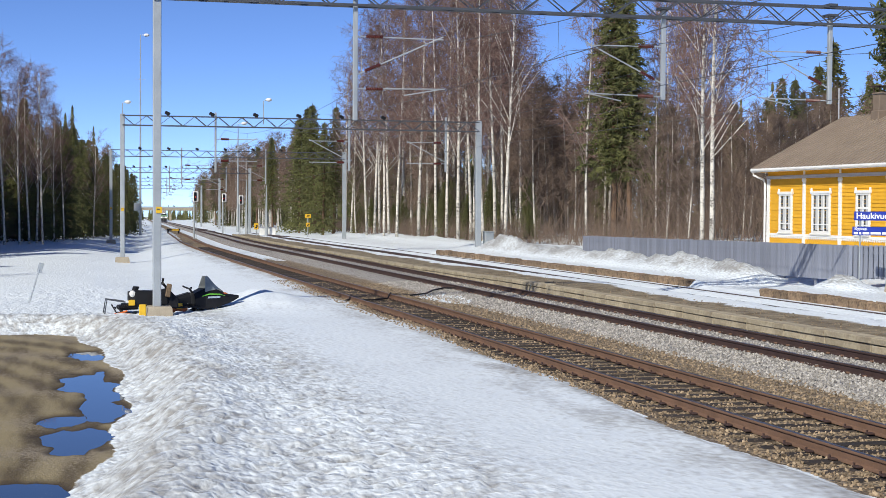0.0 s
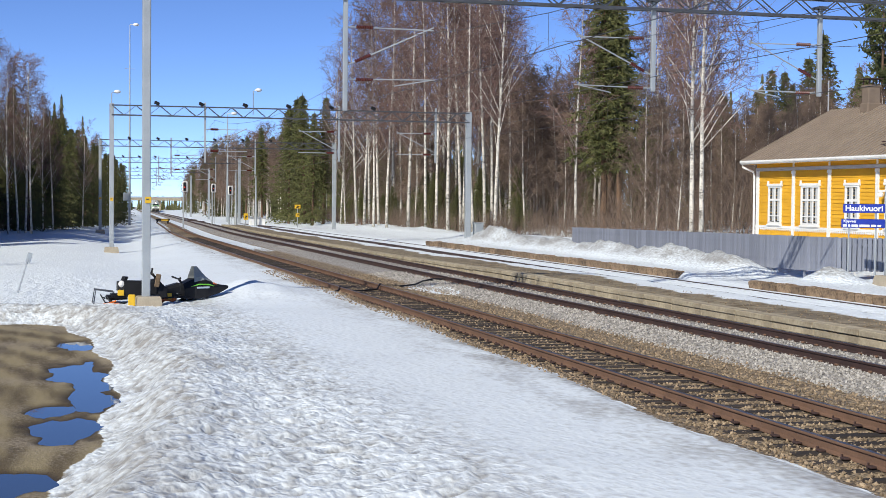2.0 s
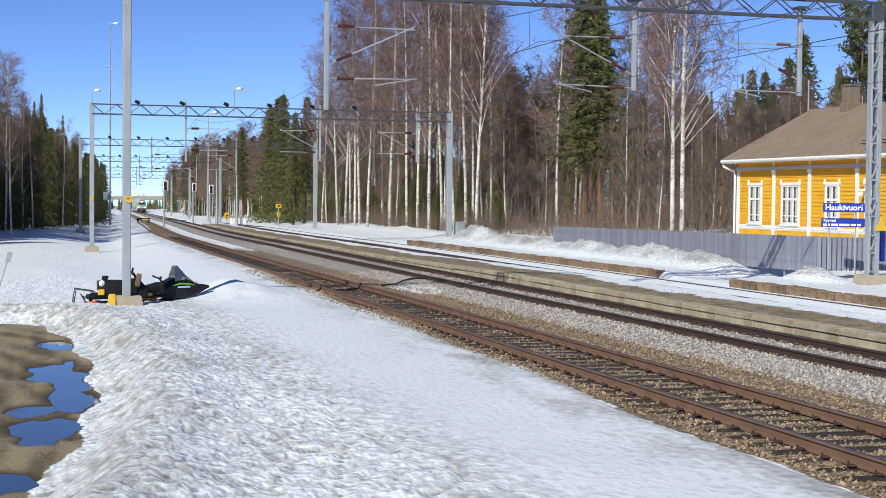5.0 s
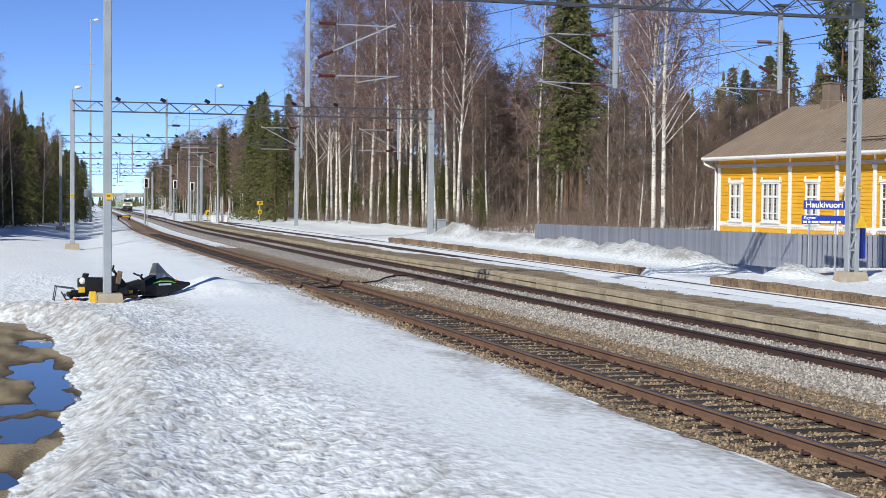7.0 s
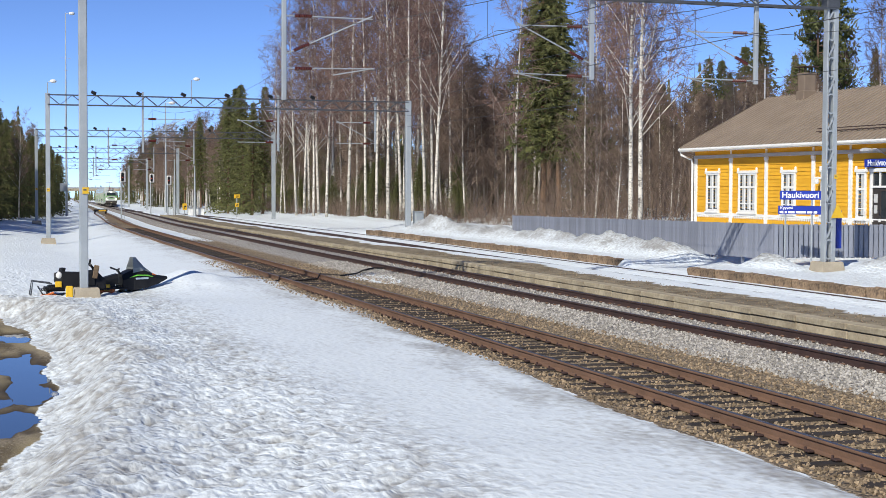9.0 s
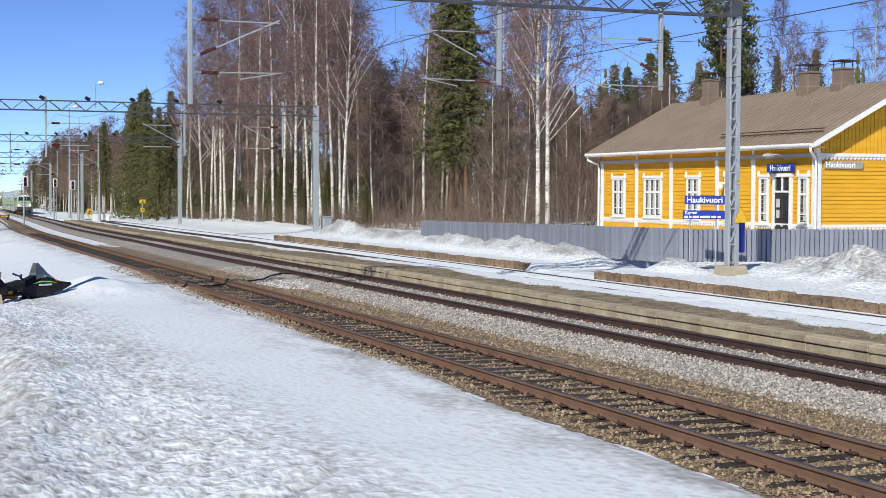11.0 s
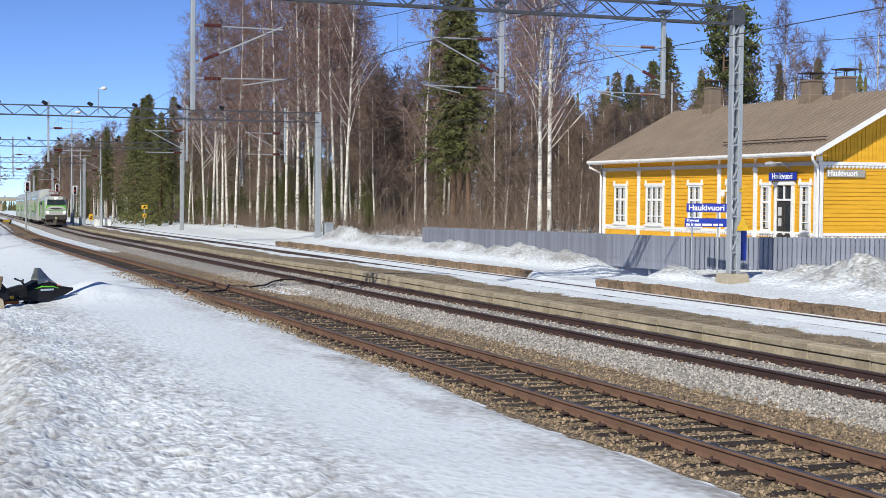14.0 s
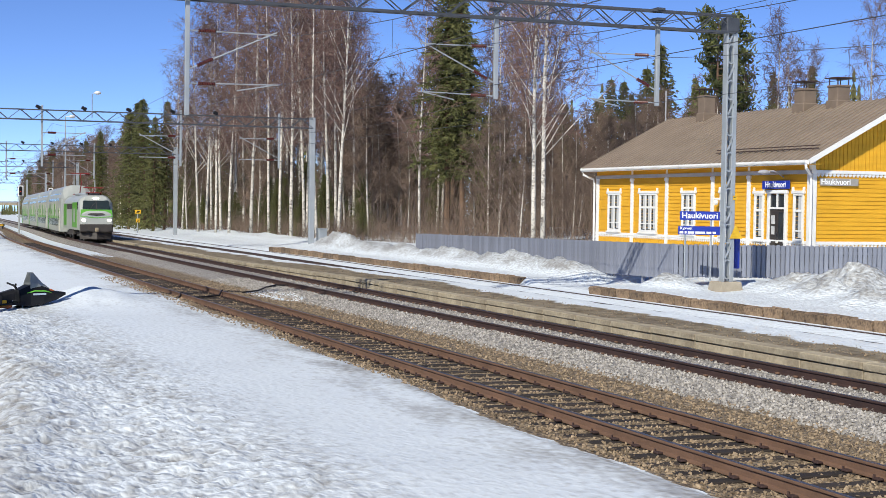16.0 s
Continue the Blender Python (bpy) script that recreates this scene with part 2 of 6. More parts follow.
# ---- mesh tools ----
class Shape:
    """Collects vertices and faces of one mesh."""

    def __init__(self):
        self.v, self.f = [], []

    def add(self, verts, faces):
        k = len(self.v)
        self.v.extend(tuple(p) for p in verts)
        self.f.extend(tuple(i + k for i in q) for q in faces)
        return self

    def box(self, c, s, m=None, ch=0.0):
        """A box of size s round c, with edges cut by ch."""
        hx, hy, hz = (a / 2 for a in s)
        m = m or Matrix()
        c = Vector(c)
        if ch <= 0:
            vs = [Vector((x, y, z)) for x in (-hx, hx) for y in (-hy, hy) for z in (-hz, hz)]
            return self.add([c + m.to_3x3() @ p for p in vs], [(0, 1, 3, 2), (4, 6, 7, 5), (0, 4, 5, 1), (2, 3, 7, 6), (0, 2, 6, 4), (1, 5, 7, 3)])
        rings = []
        for z, k in ((-hz, ch), (-hz + ch, 0), (hz - ch, 0), (hz, ch)):
            x, y = hx - k, hy - k
            d = ch if k == 0 else ch * 0.6
            rings.append([(x - d, -y), (x, -y + d), (x, y - d), (x - d, y), (-x + d, y), (-x, y - d), (-x, -y + d), (-x + d, -y)])
            rings[-1] = [Vector((a, b, z)) for a, b in rings[-1]]
        vs = [c + m.to_3x3() @ p for r in rings for p in r]
        fs = [tuple(range(7, -1, -1)), tuple(range(24, 32))]
        for r in range(3):
            fs += [(r * 8 + i, r * 8 + (i + 1) % 8, r * 8 + 8 + (i + 1) % 8, r * 8 + 8 + i) for i in range(8)]
        return self.add(vs, fs)

    def bar(self, a, b, w, h=None):
        """A straight bar of section w by h from a to b."""
        a, b = Vector(a), Vector(b)
        d = b - a
        q = d.to_track_quat("Y", "Z").to_matrix()
        return self.box((a + b) / 2, (w, d.length, h or w), q)

    def tube(self, pts, radii, n=6, caps=True):
        pts = [Vector(p) for p in pts]
        if isinstance(radii, (int, float)):
            radii = [radii] * len(pts)
        vs, fs = [], []
        for i, p in enumerate(pts):
            d = (pts[min(i + 1, len(pts) - 1)] - pts[max(i - 1, 0)]).normalized()
            s = d.cross(Vector((0, 0, 1)) if abs(d.z) < 0.95 else Vector((0, 1, 0))).normalized()
            u = s.cross(d)
            vs += [p + (s * math.cos(2 * math.pi * k / n) + u * math.sin(2 * math.pi * k / n)) * radii[i] for k in range(n)]
        for i in range(len(pts) - 1):
            fs += [(i * n + k, i * n + (k + 1) % n, i * n + n + (k + 1) % n, i * n + n + k) for k in range(n)]
        if caps:
            fs += [tuple(range(n - 1, -1, -1)), tuple(range(len(vs) - n, len(vs)))]
        return self.add(vs, fs)

    def loft(self, rings, close=True, caps=True):
        """Skin over rings of equal length."""
        n = len(rings[0])
        vs = [p for r in rings for p in r]
        fs = []
        for i in range(len(rings) - 1):
            fs += [(i * n + k, i * n + (k + 1) % n, i * n + n + (k + 1) % n, i * n + n + k) for k in range(n if close else n - 1)]
        if caps and close:
            fs += [tuple(range(n - 1, -1, -1)), tuple(range(len(vs) - n, len(vs)))]
        return self.add(vs, fs)

    def ball(self, c, r, n=8, m=5):
        c = Vector(c)
        r = Vector(r if hasattr(r, "__len__") else (r, r, r))
        rings = []
        for i in range(m + 1):
            a = math.pi * (i / m - 0.5) * 0.98
            rings.append([c + Vector((r.x * math.cos(a) * math.cos(2 * math.pi * k / n), r.y * math.cos(a) * math.sin(2 * math.pi * k / n), r.z * math.sin(a))) for k in range(n)])
        return self.loft(rings)

    def mesh(self, name, material, smooth=False):
        me = bpy.data.meshes.new(name)
        me.from_pydata(self.v, [], self.f)
        me.materials.append(material)
        if smooth:
            me.polygons.foreach_set("use_smooth", [True] * len(me.polygons))
        me.update()
        return me


def part(name, shape, material, parent, label="", smooth=False):
    """Links a shape as one mesh object under a thing or under a part."""
    ob = new(name, shape.mesh(name, material, smooth) if isinstance(shape, Shape) else shape)
    ob.parent = parent
    return tagged(ob, label)


def thing(name, label, category, m=None, group="", kind=""):
    ob = new(name)
    ob.empty_display_size = 0.2
    if m:
        ob.matrix_basis = m
    return tagged(ob, label, category, group, kind)


def solid(name, shape, material, label, category="", group="", kind="", smooth=False):
    return tagged(new(name, shape.mesh(name, material, smooth)), label, category, group, kind)


def letters(name, text, size, material, parent, m, extrude=0.004):
    """Raised letters as a mesh, centred at m."""
    cu = bpy.data.curves.new(name, "FONT")
    cu.body, cu.size, cu.extrude, cu.align_x, cu.align_y, cu.offset = text, size, extrude, "CENTER", "CENTER", size * 0.018
    tmp = new("tmp", cu)
    me = bpy.data.meshes.new_from_object(tmp.evaluated_get(bpy.context.evaluated_depsgraph_get()))
    bpy.data.objects.remove(tmp)
    me.materials.clear()
    me.materials.append(material)
    ob = new(name, me)
    ob.parent, ob.matrix_basis = parent, m
    return ob


# ---- the lie of the land ----
def shift(y):
    """How far the line has bent to the east at y."""
    if y <= 70:
        return 0.0
    if y <= 150:
        return 0.0004 * (y - 70) ** 2
    return 2.56 + 0.057 * (y - 150) + 0.007 * (1 - math.exp(-(y - 150) / 30)) * 30


def grade(y):
    return 0.0 if y < 75 else -0.0076 * (y - 95) if y > 115 else -0.0076 * (y - 75) ** 2 / 80


def smooth(a, b, x):
    k = min(1.0, max(0.0, (x - a) / (b - a)))
    return k * k * (3 - 2 * k)


T1, T2, T3 = 10.5, 15.8, 22.5
GAUGE = 1.596


def siding(y):
    """The first track runs on beside the second to a buffer stop."""
    return T1 + shift(y)


def main_line(y):
    return T2 + shift(y)


def loop_line(y):
    return T3 + shift(y) - (T3 - T2) * smooth(150, 290, y)


def road_edge(x, y):
    """Metres inside the muddy yard, by its rounded edge."""
    return min(1.32 - ((y - 29.5) / 12.5) ** 2 * 1.2 - x + 0.12 * math.sin(y * 1.3), (39.6 - y) * 0.8 - max(0, x) * 0.9)


MOUNDS = ((26.9, 87, 0.4, 1.6, 4.5), (26.7, 47.2, 0.6, 0.75, 1.5), (29.6, 43.2, 0.5, 1.0, 1.5),
          (29.2, 39.9, 0.85, 1.5, 1.8), (27.6, 36.0, 0.5, 1.4, 2.0), (29.4, 94, 0.25, 2.4, 6), (30, 110, 0.22, 2.0, 8), (31, 128, 0.3, 2.2, 9), (31, 150, 0.35, 2.0, 10))
PUDDLES = ((0.78, 34.2, 0.46, 1.1), (0.72, 29.3, 0.56, 1.8), (0.86, 25.0, 0.4, 1.3), (0.34, 22.0, 0.62, 1.1), (0.15, 24.0, 0.3, 0.7), (-0.45, 18.0, 0.66, 0.75), (1.0, 27.0, 0.3, 1.2))
ROAD_Z, WATER_Z = -0.33, -0.372


def gravel_edge(y):
    return 8.55 + 0.028 * (min(y, 40) - 14) + 0.55 * smooth(42, 70, y) + 0.12 * math.sin(y * 0.55) + 0.5 * smooth(130, 200, y)


def platform_1(y):
    return 1.0 - smooth(184, 190, y)


def platform_2(y):
    return (1.0 - smooth(47.2, 47.8, y)) + smooth(52.5, 53.5, y) * (1 - smooth(92, 97, y))


def pits(xr, y):
    """Sun-pitted snow: rounded cups with sharper rims, from -1 to 1."""
    a, b = noise.noise((xr * 3.6, y * 2.4, 2)), noise.noise((xr * 5.2, y * 4.6, 8))
    return 1.25 * (abs(a) - 0.25) + 1.15 * b


def n_dirt(xr, y):
    return noise.noise((xr * 0.5, y * 0.28, 12))


def land(xr, y):
    """Height of the ground; xr is counted from the bent line."""
    g = grade(y)
    n1, n2 = noise.noise((xr * 0.35, y * 0.22, 1)), noise.noise((xr * 1.3, y * 0.9, 5))
    ge = gravel_edge(y)
    if xr < ge + 0.3:
        a = smooth(ge, 4.2, xr)
        z = -0.14 * (1 - a) + a * (0.02 - 0.30 * smooth(38, 44.5, y) - 0.5 * smooth(50, 100, y) - 0.4 * smooth(2, -6, xr) * smooth(42, 60, y) * smooth(95, 70, y) + 0.75 * smooth(6.5, 0, xr) * smooth(82, 122, y)) + 0.05 * n1 * a
        z += 0.05 * smooth(ge + 0.1, ge - 0.25, xr) * (1 - smooth(60, 80, y))
        z += 0.38 * math.exp(-((xr - 6.5) / 1.5) ** 2 - ((y - 48.6) / 3.0) ** 2) * (1 + 0.4 * n2)
        d = road_edge(xr, y)
        if y > -30:
            bank = smooth(-1.15, -0.05, d)
            crest = 0.16 * math.exp(-((d + 1.35) / 0.7) ** 2)
            z = z * (1 - bank) + (ROAD_Z + 0.01 * n2 + 0.008 * n1) * bank + crest
            if d > -0.1:
                for px, py, rx, ry in PUDDLES:
                    q = max(0.0, ((xr - px) / rx) ** 2 + ((y - py) / ry) ** 2 + 0.9 * noise.noise((xr * 2.2, y * 0.9, 4)) + 0.5 * noise.noise((xr * 6, y * 2.5, 7)))
                    z -= 0.075 * math.exp(-q * q * 0.7) * (1 + 0.5 * n2)
        amp = 0.050 * (1 - smooth(3.4, 6.0, xr)) + 0.008
        if d < -0.05 and y < 60:
            z += amp * pits(xr, y)
        elif y < 60:
            z += 0.012 * noise.noise((xr * 9, y * 1.2, 3))
        if y < 9:
            z += (1.38 - z) * (1 - smooth(2, 9, y)) * smooth(8, 5.5, xr) * smooth(-40, -10, y)
        if xr < -1:
            z += 0.5 * smooth(-4, -12, xr)
        return z + g
    if xr < 17.15:
        z = -0.19 - 0.02 * smooth(12.3, 13.0, xr) + 0.03 * smooth(13.4, 14.3, xr) + 0.012 * n2
        z -= 0.008 * smooth(9.2, 9.6, xr) * smooth(11.8, 11.4, xr)
        if 12.0 < xr < 14.0:
            z -= 0.05 * math.sin((xr - 12.0) / 2.0 * math.pi)
        return z + g
    p1 = platform_1(y)
    if xr < 21.3:
        up = (0.20 - 0.15 * smooth(50, 80, y)) * p1 + 0.02 * (1 - p1)
        z = -0.17 + (up + 0.17) * smooth(17.15, 17.4, xr) + 0.03 * n2
        z -= (up + 0.19) * smooth(20.2, 21.2, xr)
        return z + g
    p2 = platform_2(y)
    up = 0.22 * p2 + 0.03 * (1 - p2)
    z = -0.19 + 0.16 * smooth(22.1, 23.4, xr)
    z += (up + 0.04) * smooth(23.86, 24.05, xr)
    z += 0.06 * n1 * smooth(24.2, 25.5, xr) + 0.03 * n2 * smooth(24.2, 25.5, xr)
    z += 0.25 * smooth(27.5, 31, xr) + 0.55 * smooth(31, 45, xr) + 0.5 * smooth(50, 80, xr)
    ridge = smooth(52.2, 54.6, y) * (1 - smooth(84, 98, y)) * max(0.0, 1 - abs(xr - 26.75) / 1.25)
    if ridge > 0:
        z += 0.78 * ridge ** 1.15 * (0.85 + 0.3 * n1 + 0.22 * n2 + 0.25 * noise.noise((xr * 3.0, y * 1.2, 9)))
    for mx, my, h, rx, ry in MOUNDS:
        q = ((xr - mx) / rx) ** 2 + ((y - my) / ry) ** 2
        if q < 6:
            z += h * 1.15 * max(0.0, 1 - 0.6 * math.sqrt(q)) ** 1.4 * (1 + 0.5 * n2 + 0.5 * noise.noise((xr * 3.1, y * 1.6, 9)))
    return z + g


def top_at(x, y):
    return land(x - shift(y), y)


def build_ground():
    def run(a, b, s):
        return list(np.arange(a, b, s))

    xs = [-1500, -700, -350, -200, -120, -70, -45, -30, -20, -14, -10, -8, -6.5, -5.3, -4.2, -3.4] + run(-2.8, 9.8, 0.12) + run(9.8, 30, 0.2) + run(30, 46, 1) + [48, 52, 60, 75, 100, 150, 250, 500, 900, 1500]
    ys = [-1500, -700, -300, -150, -80, -45, -25, -12, -6] + run(-3, 12, 1) + run(12, 46, 0.15) + run(46, 112, 0.5) + run(112, 220, 3) + run(220, 760, 20) + [800, 1000, 1400, 2200, 3000]
    n = len(xs)
    verts, masks = [], {k: [] for k in ("gravel", "brown", "road", "soil", "dirt", "pitted")}
    for y in ys:
        s, ge = shift(y), gravel_edge(y)
        for xr in xs:
            verts.append((xr + s, y, land(xr, y)))
            strip = smooth(88, 118, y) * min(xr - 11.9, 13.5 - xr)
            gr = min(xr - ge, 17.2 - xr)
            patch = 1.1 - math.hypot((xr - 13.4) / 0.75, (y - 51.5) / 3.0)
            if patch > 0 and 12.2 < xr < 14.2:
                strip = max(strip, patch * 0.8)
            if strip > 0:
                gr = min(gr, -strip)
            if y > 330:
                gr = min(gr, 2.0)
            d = road_edge(xr, y)
            masks["gravel"].append(0.5 + gr * 1.3)
            masks["brown"].append(0.5 + (13.5 - xr) * 1.0)
            masks["road"].append(0.5 + d * 2.4 if y > -20 else 0.0)
            so = 0.0
            if 17.2 < xr < 20.6 and y < 190:
                so = 0.5 + min(xr - 17.2, 19.5 - 0.4 * (1 - smooth(46, 58, y)) + 0.25 * math.sin(y * 0.4) - xr)
            elif xr > 30.5 and y > 75:
                so = 0.45 * smooth(30.5, 36, xr)
            elif xr < -8 and y > 60:
                so = 0.35
            masks["soil"].append(so)
            di = 0.0
            if d < 0:
                di = max(di, 0.4 * math.exp(-((d + 0.9) / 0.7) ** 2))
            if xr < ge:
                di = max(di, (0.35 + 0.5 * noise.noise((xr * 1.5, y * 0.5, 6))) * smooth(ge - 2.2, ge - 0.3, xr) + 0.3 * smooth(ge - 0.7, ge, xr))
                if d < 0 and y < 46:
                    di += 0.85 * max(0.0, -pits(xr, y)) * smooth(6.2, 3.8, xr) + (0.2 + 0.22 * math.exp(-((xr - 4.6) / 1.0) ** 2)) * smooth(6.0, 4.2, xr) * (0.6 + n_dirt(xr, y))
            if 24 < xr < 31:
                di = max(di, 0.12 + 0.55 * (1 + 0.9 * noise.noise((xr * 1.2, y * 0.7, 14))) * smooth(0.32, 0.62, land(xr, y) - grade(y)))
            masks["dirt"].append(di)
            masks["pitted"].append(0.26 + 0.75 * (1 - smooth(3.4, 6.0, xr)) if xr < ge else 1.3 if 24 < xr < 31 else 0.7)
    m = len(ys)
    faces = [(j * n + i, j * n + i + 1, j * n + n + i + 1, j * n + n + i) for j in range(m - 1) for i in range(n - 1)]
    me = bpy.data.meshes.new("ground")
    me.from_pydata(verts, [], faces)
    for k, v in masks.items():
        me.attributes.new(k, "FLOAT", "POINT").data.foreach_set("value", np.clip(v, -1, 2).astype(np.float32))
    me.polygons.foreach_set("use_smooth", [True] * len(faces))
    me.materials.append(GROUND)
    tagged(new("ground", me), "old granular spring snow over muddy yard and ballast", "ground", kind="structure")


build_ground()
for y0, y1 in ((16.2, 19.6), (20.2, 31.9), (32.1, 36.5)):
    w = Shape()
    w.add([(-1.9, y0, WATER_Z), (1.5, y0, WATER_Z), (1.5, y1, WATER_Z), (-1.9, y1, WATER_Z)], [(0, 1, 2, 3)])
    solid("puddle", w, WATER, "still meltwater puddle reflecting the blue sky", "puddle", "puddles in the yard", "structure")


# ---- tracks ----
def rail_profile():
    return [(-0.07, -0.17), (0.07, -0.17), (0.07, -0.155), (0.012, -0.135), (0.010, -0.045), (0.036, -0.032), (0.036, -0.006), (0.03, 0), (-0.03, 0), (-0.036, -0.006), (-0.036, -0.032), (-0.010, -0.045), (-0.012, -0.135), (-0.07, -0.155)]


def rail(line, side, y0, y1, track, material, z=0.0):
    rings, top = [], Shape()
    ys = np.r_[np.arange(y0, min(100, y1), 12), np.arange(min(100, y1), y1, 6), y1]
    tops = []
    for y in ys:
        a = (line(y + 0.5) - line(y - 0.5))
        c = line(y) + side * GAUGE / 2
        rings.append([(c + u, y - a * u, v + grade(y) + z) for u, v in rail_profile()])
        tops.append([(c + u, y, v + grade(y) + z) for u, v in ((-0.031, -0.004), (0.031, -0.004), (0.026, 0.0035), (-0.026, 0.0035))])
    part("rail", Shape().loft(rings), material, track)
    part("running_surface", top.loft(tops), STEEL, track, "worn steel running surface")


def build_track(name, line, y0, y1, material, label, z=0.0):
    t = thing(name, label, "railway track", group="railway tracks", kind="structure")
    for side in (-1, 1):
        rail(line, side, y0, y1, t, material, z)
    return t


track_1 = build_track("track_siding", siding, -60, 215, RAIL, "rusty siding rails on dark tarred wooden sleepers")
track_2 = build_track("track_main", main_line, -60, 700, RAIL_DARK, "dark brown main line rails in grey ballast")
track_3 = build_track("track_loop", loop_line, -60, 285, RAIL_DARK, "loop line rails half buried in snow", -0.01)

sl = Shape().box((0, 0, 0), (2.7, 0.23, 0.16), ch=0.015).mesh("sleeper", SLEEPER)
clip_shape = Shape()
for sx in (-1, 1):
    for d in (-0.12, 0.12):
        clip_shape.box((sx * GAUGE / 2 + d, 0, 0.105), (0.09, 0.12, 0.03), ch=0.008).tube([(sx * GAUGE / 2 + d * 1.15, 0.05, 0.10), (sx * GAUGE / 2 + d * 1.15, 0.05, 0.15)], 0.018, 5)
clips = clip_shape.mesh("rail_fastening", RAIL_DARK)
rng = random.Random(4)
y = 8.0
while y < 120:
    o = part("sleeper", sl, SLEEPER, track_1)
    o.matrix_basis = pose(siding(y) + rng.uniform(-0.06, 0.06), y, -0.252 + grade(y) + rng.uniform(-0.012, 0.008), rng.uniform(-1, 1), rng.uniform(-0.4, 0.4), rng.uniform(-1.2, 1.2))
    if y < 62:
        c = part("rail_fastening", clips, RAIL_DARK, track_1)
        c.matrix_basis = pose(siding(y), y, -0.252)
    y += 0.605
cs = Shape().box((0, 0, 0), (2.6, 0.26, 0.16), ch=0.02).mesh("concrete_sleeper", CONCRETE_SLEEPER)
fast = Shape()
for sx in (-1, 1):
    for d in (-0.11, 0.11):
        fast.box((sx * GAUGE / 2 + d, 0, 0.055), (0.06, 0.09, 0.04), ch=0.01)
fast_me = fast.mesh("rail_fastening", RAIL)
y = 8.3
while y < 95:
    o = part("sleeper", cs, CONCRETE_SLEEPER, track_2)
    o.matrix_basis = pose(T2, y, -0.27)
    if y < 60:
        part("rail_fastening", fast_me, RAIL, track_2).matrix_basis = pose(T2, y, -0.2)
    y += 0.61


def stones(name, boxes, count, size, material, label, seed):
    """Loose ballast: small broken stones scattered over strips of the track bed."""
    r = np.random.default_rng(seed)
    base = np.array([(1, 0, 0), (-1, 0, 0), (0, 1, 0), (0, -1, 0), (0, 0, 1), (0, 0, -1)], float)
    tri = np.array([(0, 2, 4), (2, 1, 4), (1, 3, 4), (3, 0, 4), (2, 0, 5), (1, 2, 5), (3, 1, 5), (0, 3, 5)])
    vs, fs = [], []
    for i in range(count):
        x0, x1 = boxes[i % len(boxes)]
        y = 12 + 50 * r.random() ** 1.9
        x = r.uniform(x0, x1)
        s = size * r.uniform(0.55, 1.35)
        q = Euler(r.uniform(0, 6.28, 3)).to_matrix()
        p = (base * r.uniform(0.6, 1.15, (6, 3)) * s) @ np.array(q)
        z = land(x, y) + s * r.uniform(-0.1, 0.5)
        vs.append(p + (x, y, z))
        fs.append(tri + 6 * i)
    me = bpy.data.meshes.new(name)
    me.from_pydata(np.concatenate(vs).tolist(), [], np.concatenate(fs).tolist())
    me.materials.append(material)
    tagged(new(name, me), label, "ballast", kind="stuff")


stones("grey_ballast", ((13.5, 16.9), (13.3, 15.1)), 26000, 0.034, STONE, "loose grey crushed-rock ballast along the main line", 3)
stones("brown_ballast", ((8.75, 9.8), (9.9, 11.1), (11.3, 13.6), (9.0, 13.4), (11.4, 13.6)), 20000, 0.030, STONE_BROWN, "rust-stained brown ballast round the siding", 5)
stones("fallen_ballast", ((17.5, 19.2),), 2500, 0.02, STONE_BROWN, "gritty soil and stones on the low platform", 6)

for pts in (((8.85, 48.6, -0.1), (9.3, 48.3, -0.12), (9.6, 48.9, -0.1), (9.71, 49.2, 0.03), (9.8, 49.2, -0.15)), ((9.95, 49.2, -0.14), (10.6, 49.4, -0.14), (11.1, 49.8, -0.13), (11.29, 50.2, 0.03), (11.38, 50.2, -0.1)), ((12.4, 51.9, -0.16), (13.2, 52.8, -0.15), (13.9, 54.5, -0.13), (14.6, 55.7, -0.12), (15.0, 55.4, -0.12))):
    solid("bond_cable", Shape().tube(pts, 0.032, 6), BLACK, "black rubber track cable lying across the ballast", "cable", "track cables", smooth=True)

# low concrete platform edge by the main line
p1 = thing("platform_low", "low platform edged with pale concrete slabs", "platform", kind="structure")
slab_l = Shape().box((0, 0, 0), (0.36, 1.97, 0.17), ch=0.015).mesh("edge_slab", CONCRETE)
slab_u = Shape().box((0, 0, 0), (0.42, 1.98, 0.14), ch=0.015).mesh("coping_slab", CONCRETE)
for k in range(98):
    yy = -8 + 2.0 * k
    xx = 17.32 + shift(yy)
    part("edge_slab", slab_l, CONCRETE, p1).matrix_basis = pose(xx + 0.02, yy, grade(yy) - 0.01 - 0.16 * smooth(50, 80, yy) + rng.uniform(-0.01, 0.01))
    part("coping_slab", slab_u, CONCRETE, p1).matrix_basis = pose(xx + 0.02 + rng.uniform(-0.015, 0.015), yy, grade(yy) + 0.16 - 0.16 * smooth(50, 80, yy) + rng.uniform(-0.012, 0.012), 0, 0, rng.uniform(-0.3, 0.3))
p2 = thing("platform_old", "old low platform edged with weathered brown stone", "platform", kind="structure")
blocks = []
for k in range(5):
    rr = random.Random(k)
    b = Shape().box((0, 0, 0), (0.34, 0.96, 0.36), ch=0.03)
    b.v = [(x + rr.uniform(-0.03, 0.03), y + rr.uniform(-0.02, 0.02), z + rr.uniform(-0.025, 0.025)) for x, y, z in b.v]
    blocks.append(b.mesh("edge_stone", OLD_STONE))
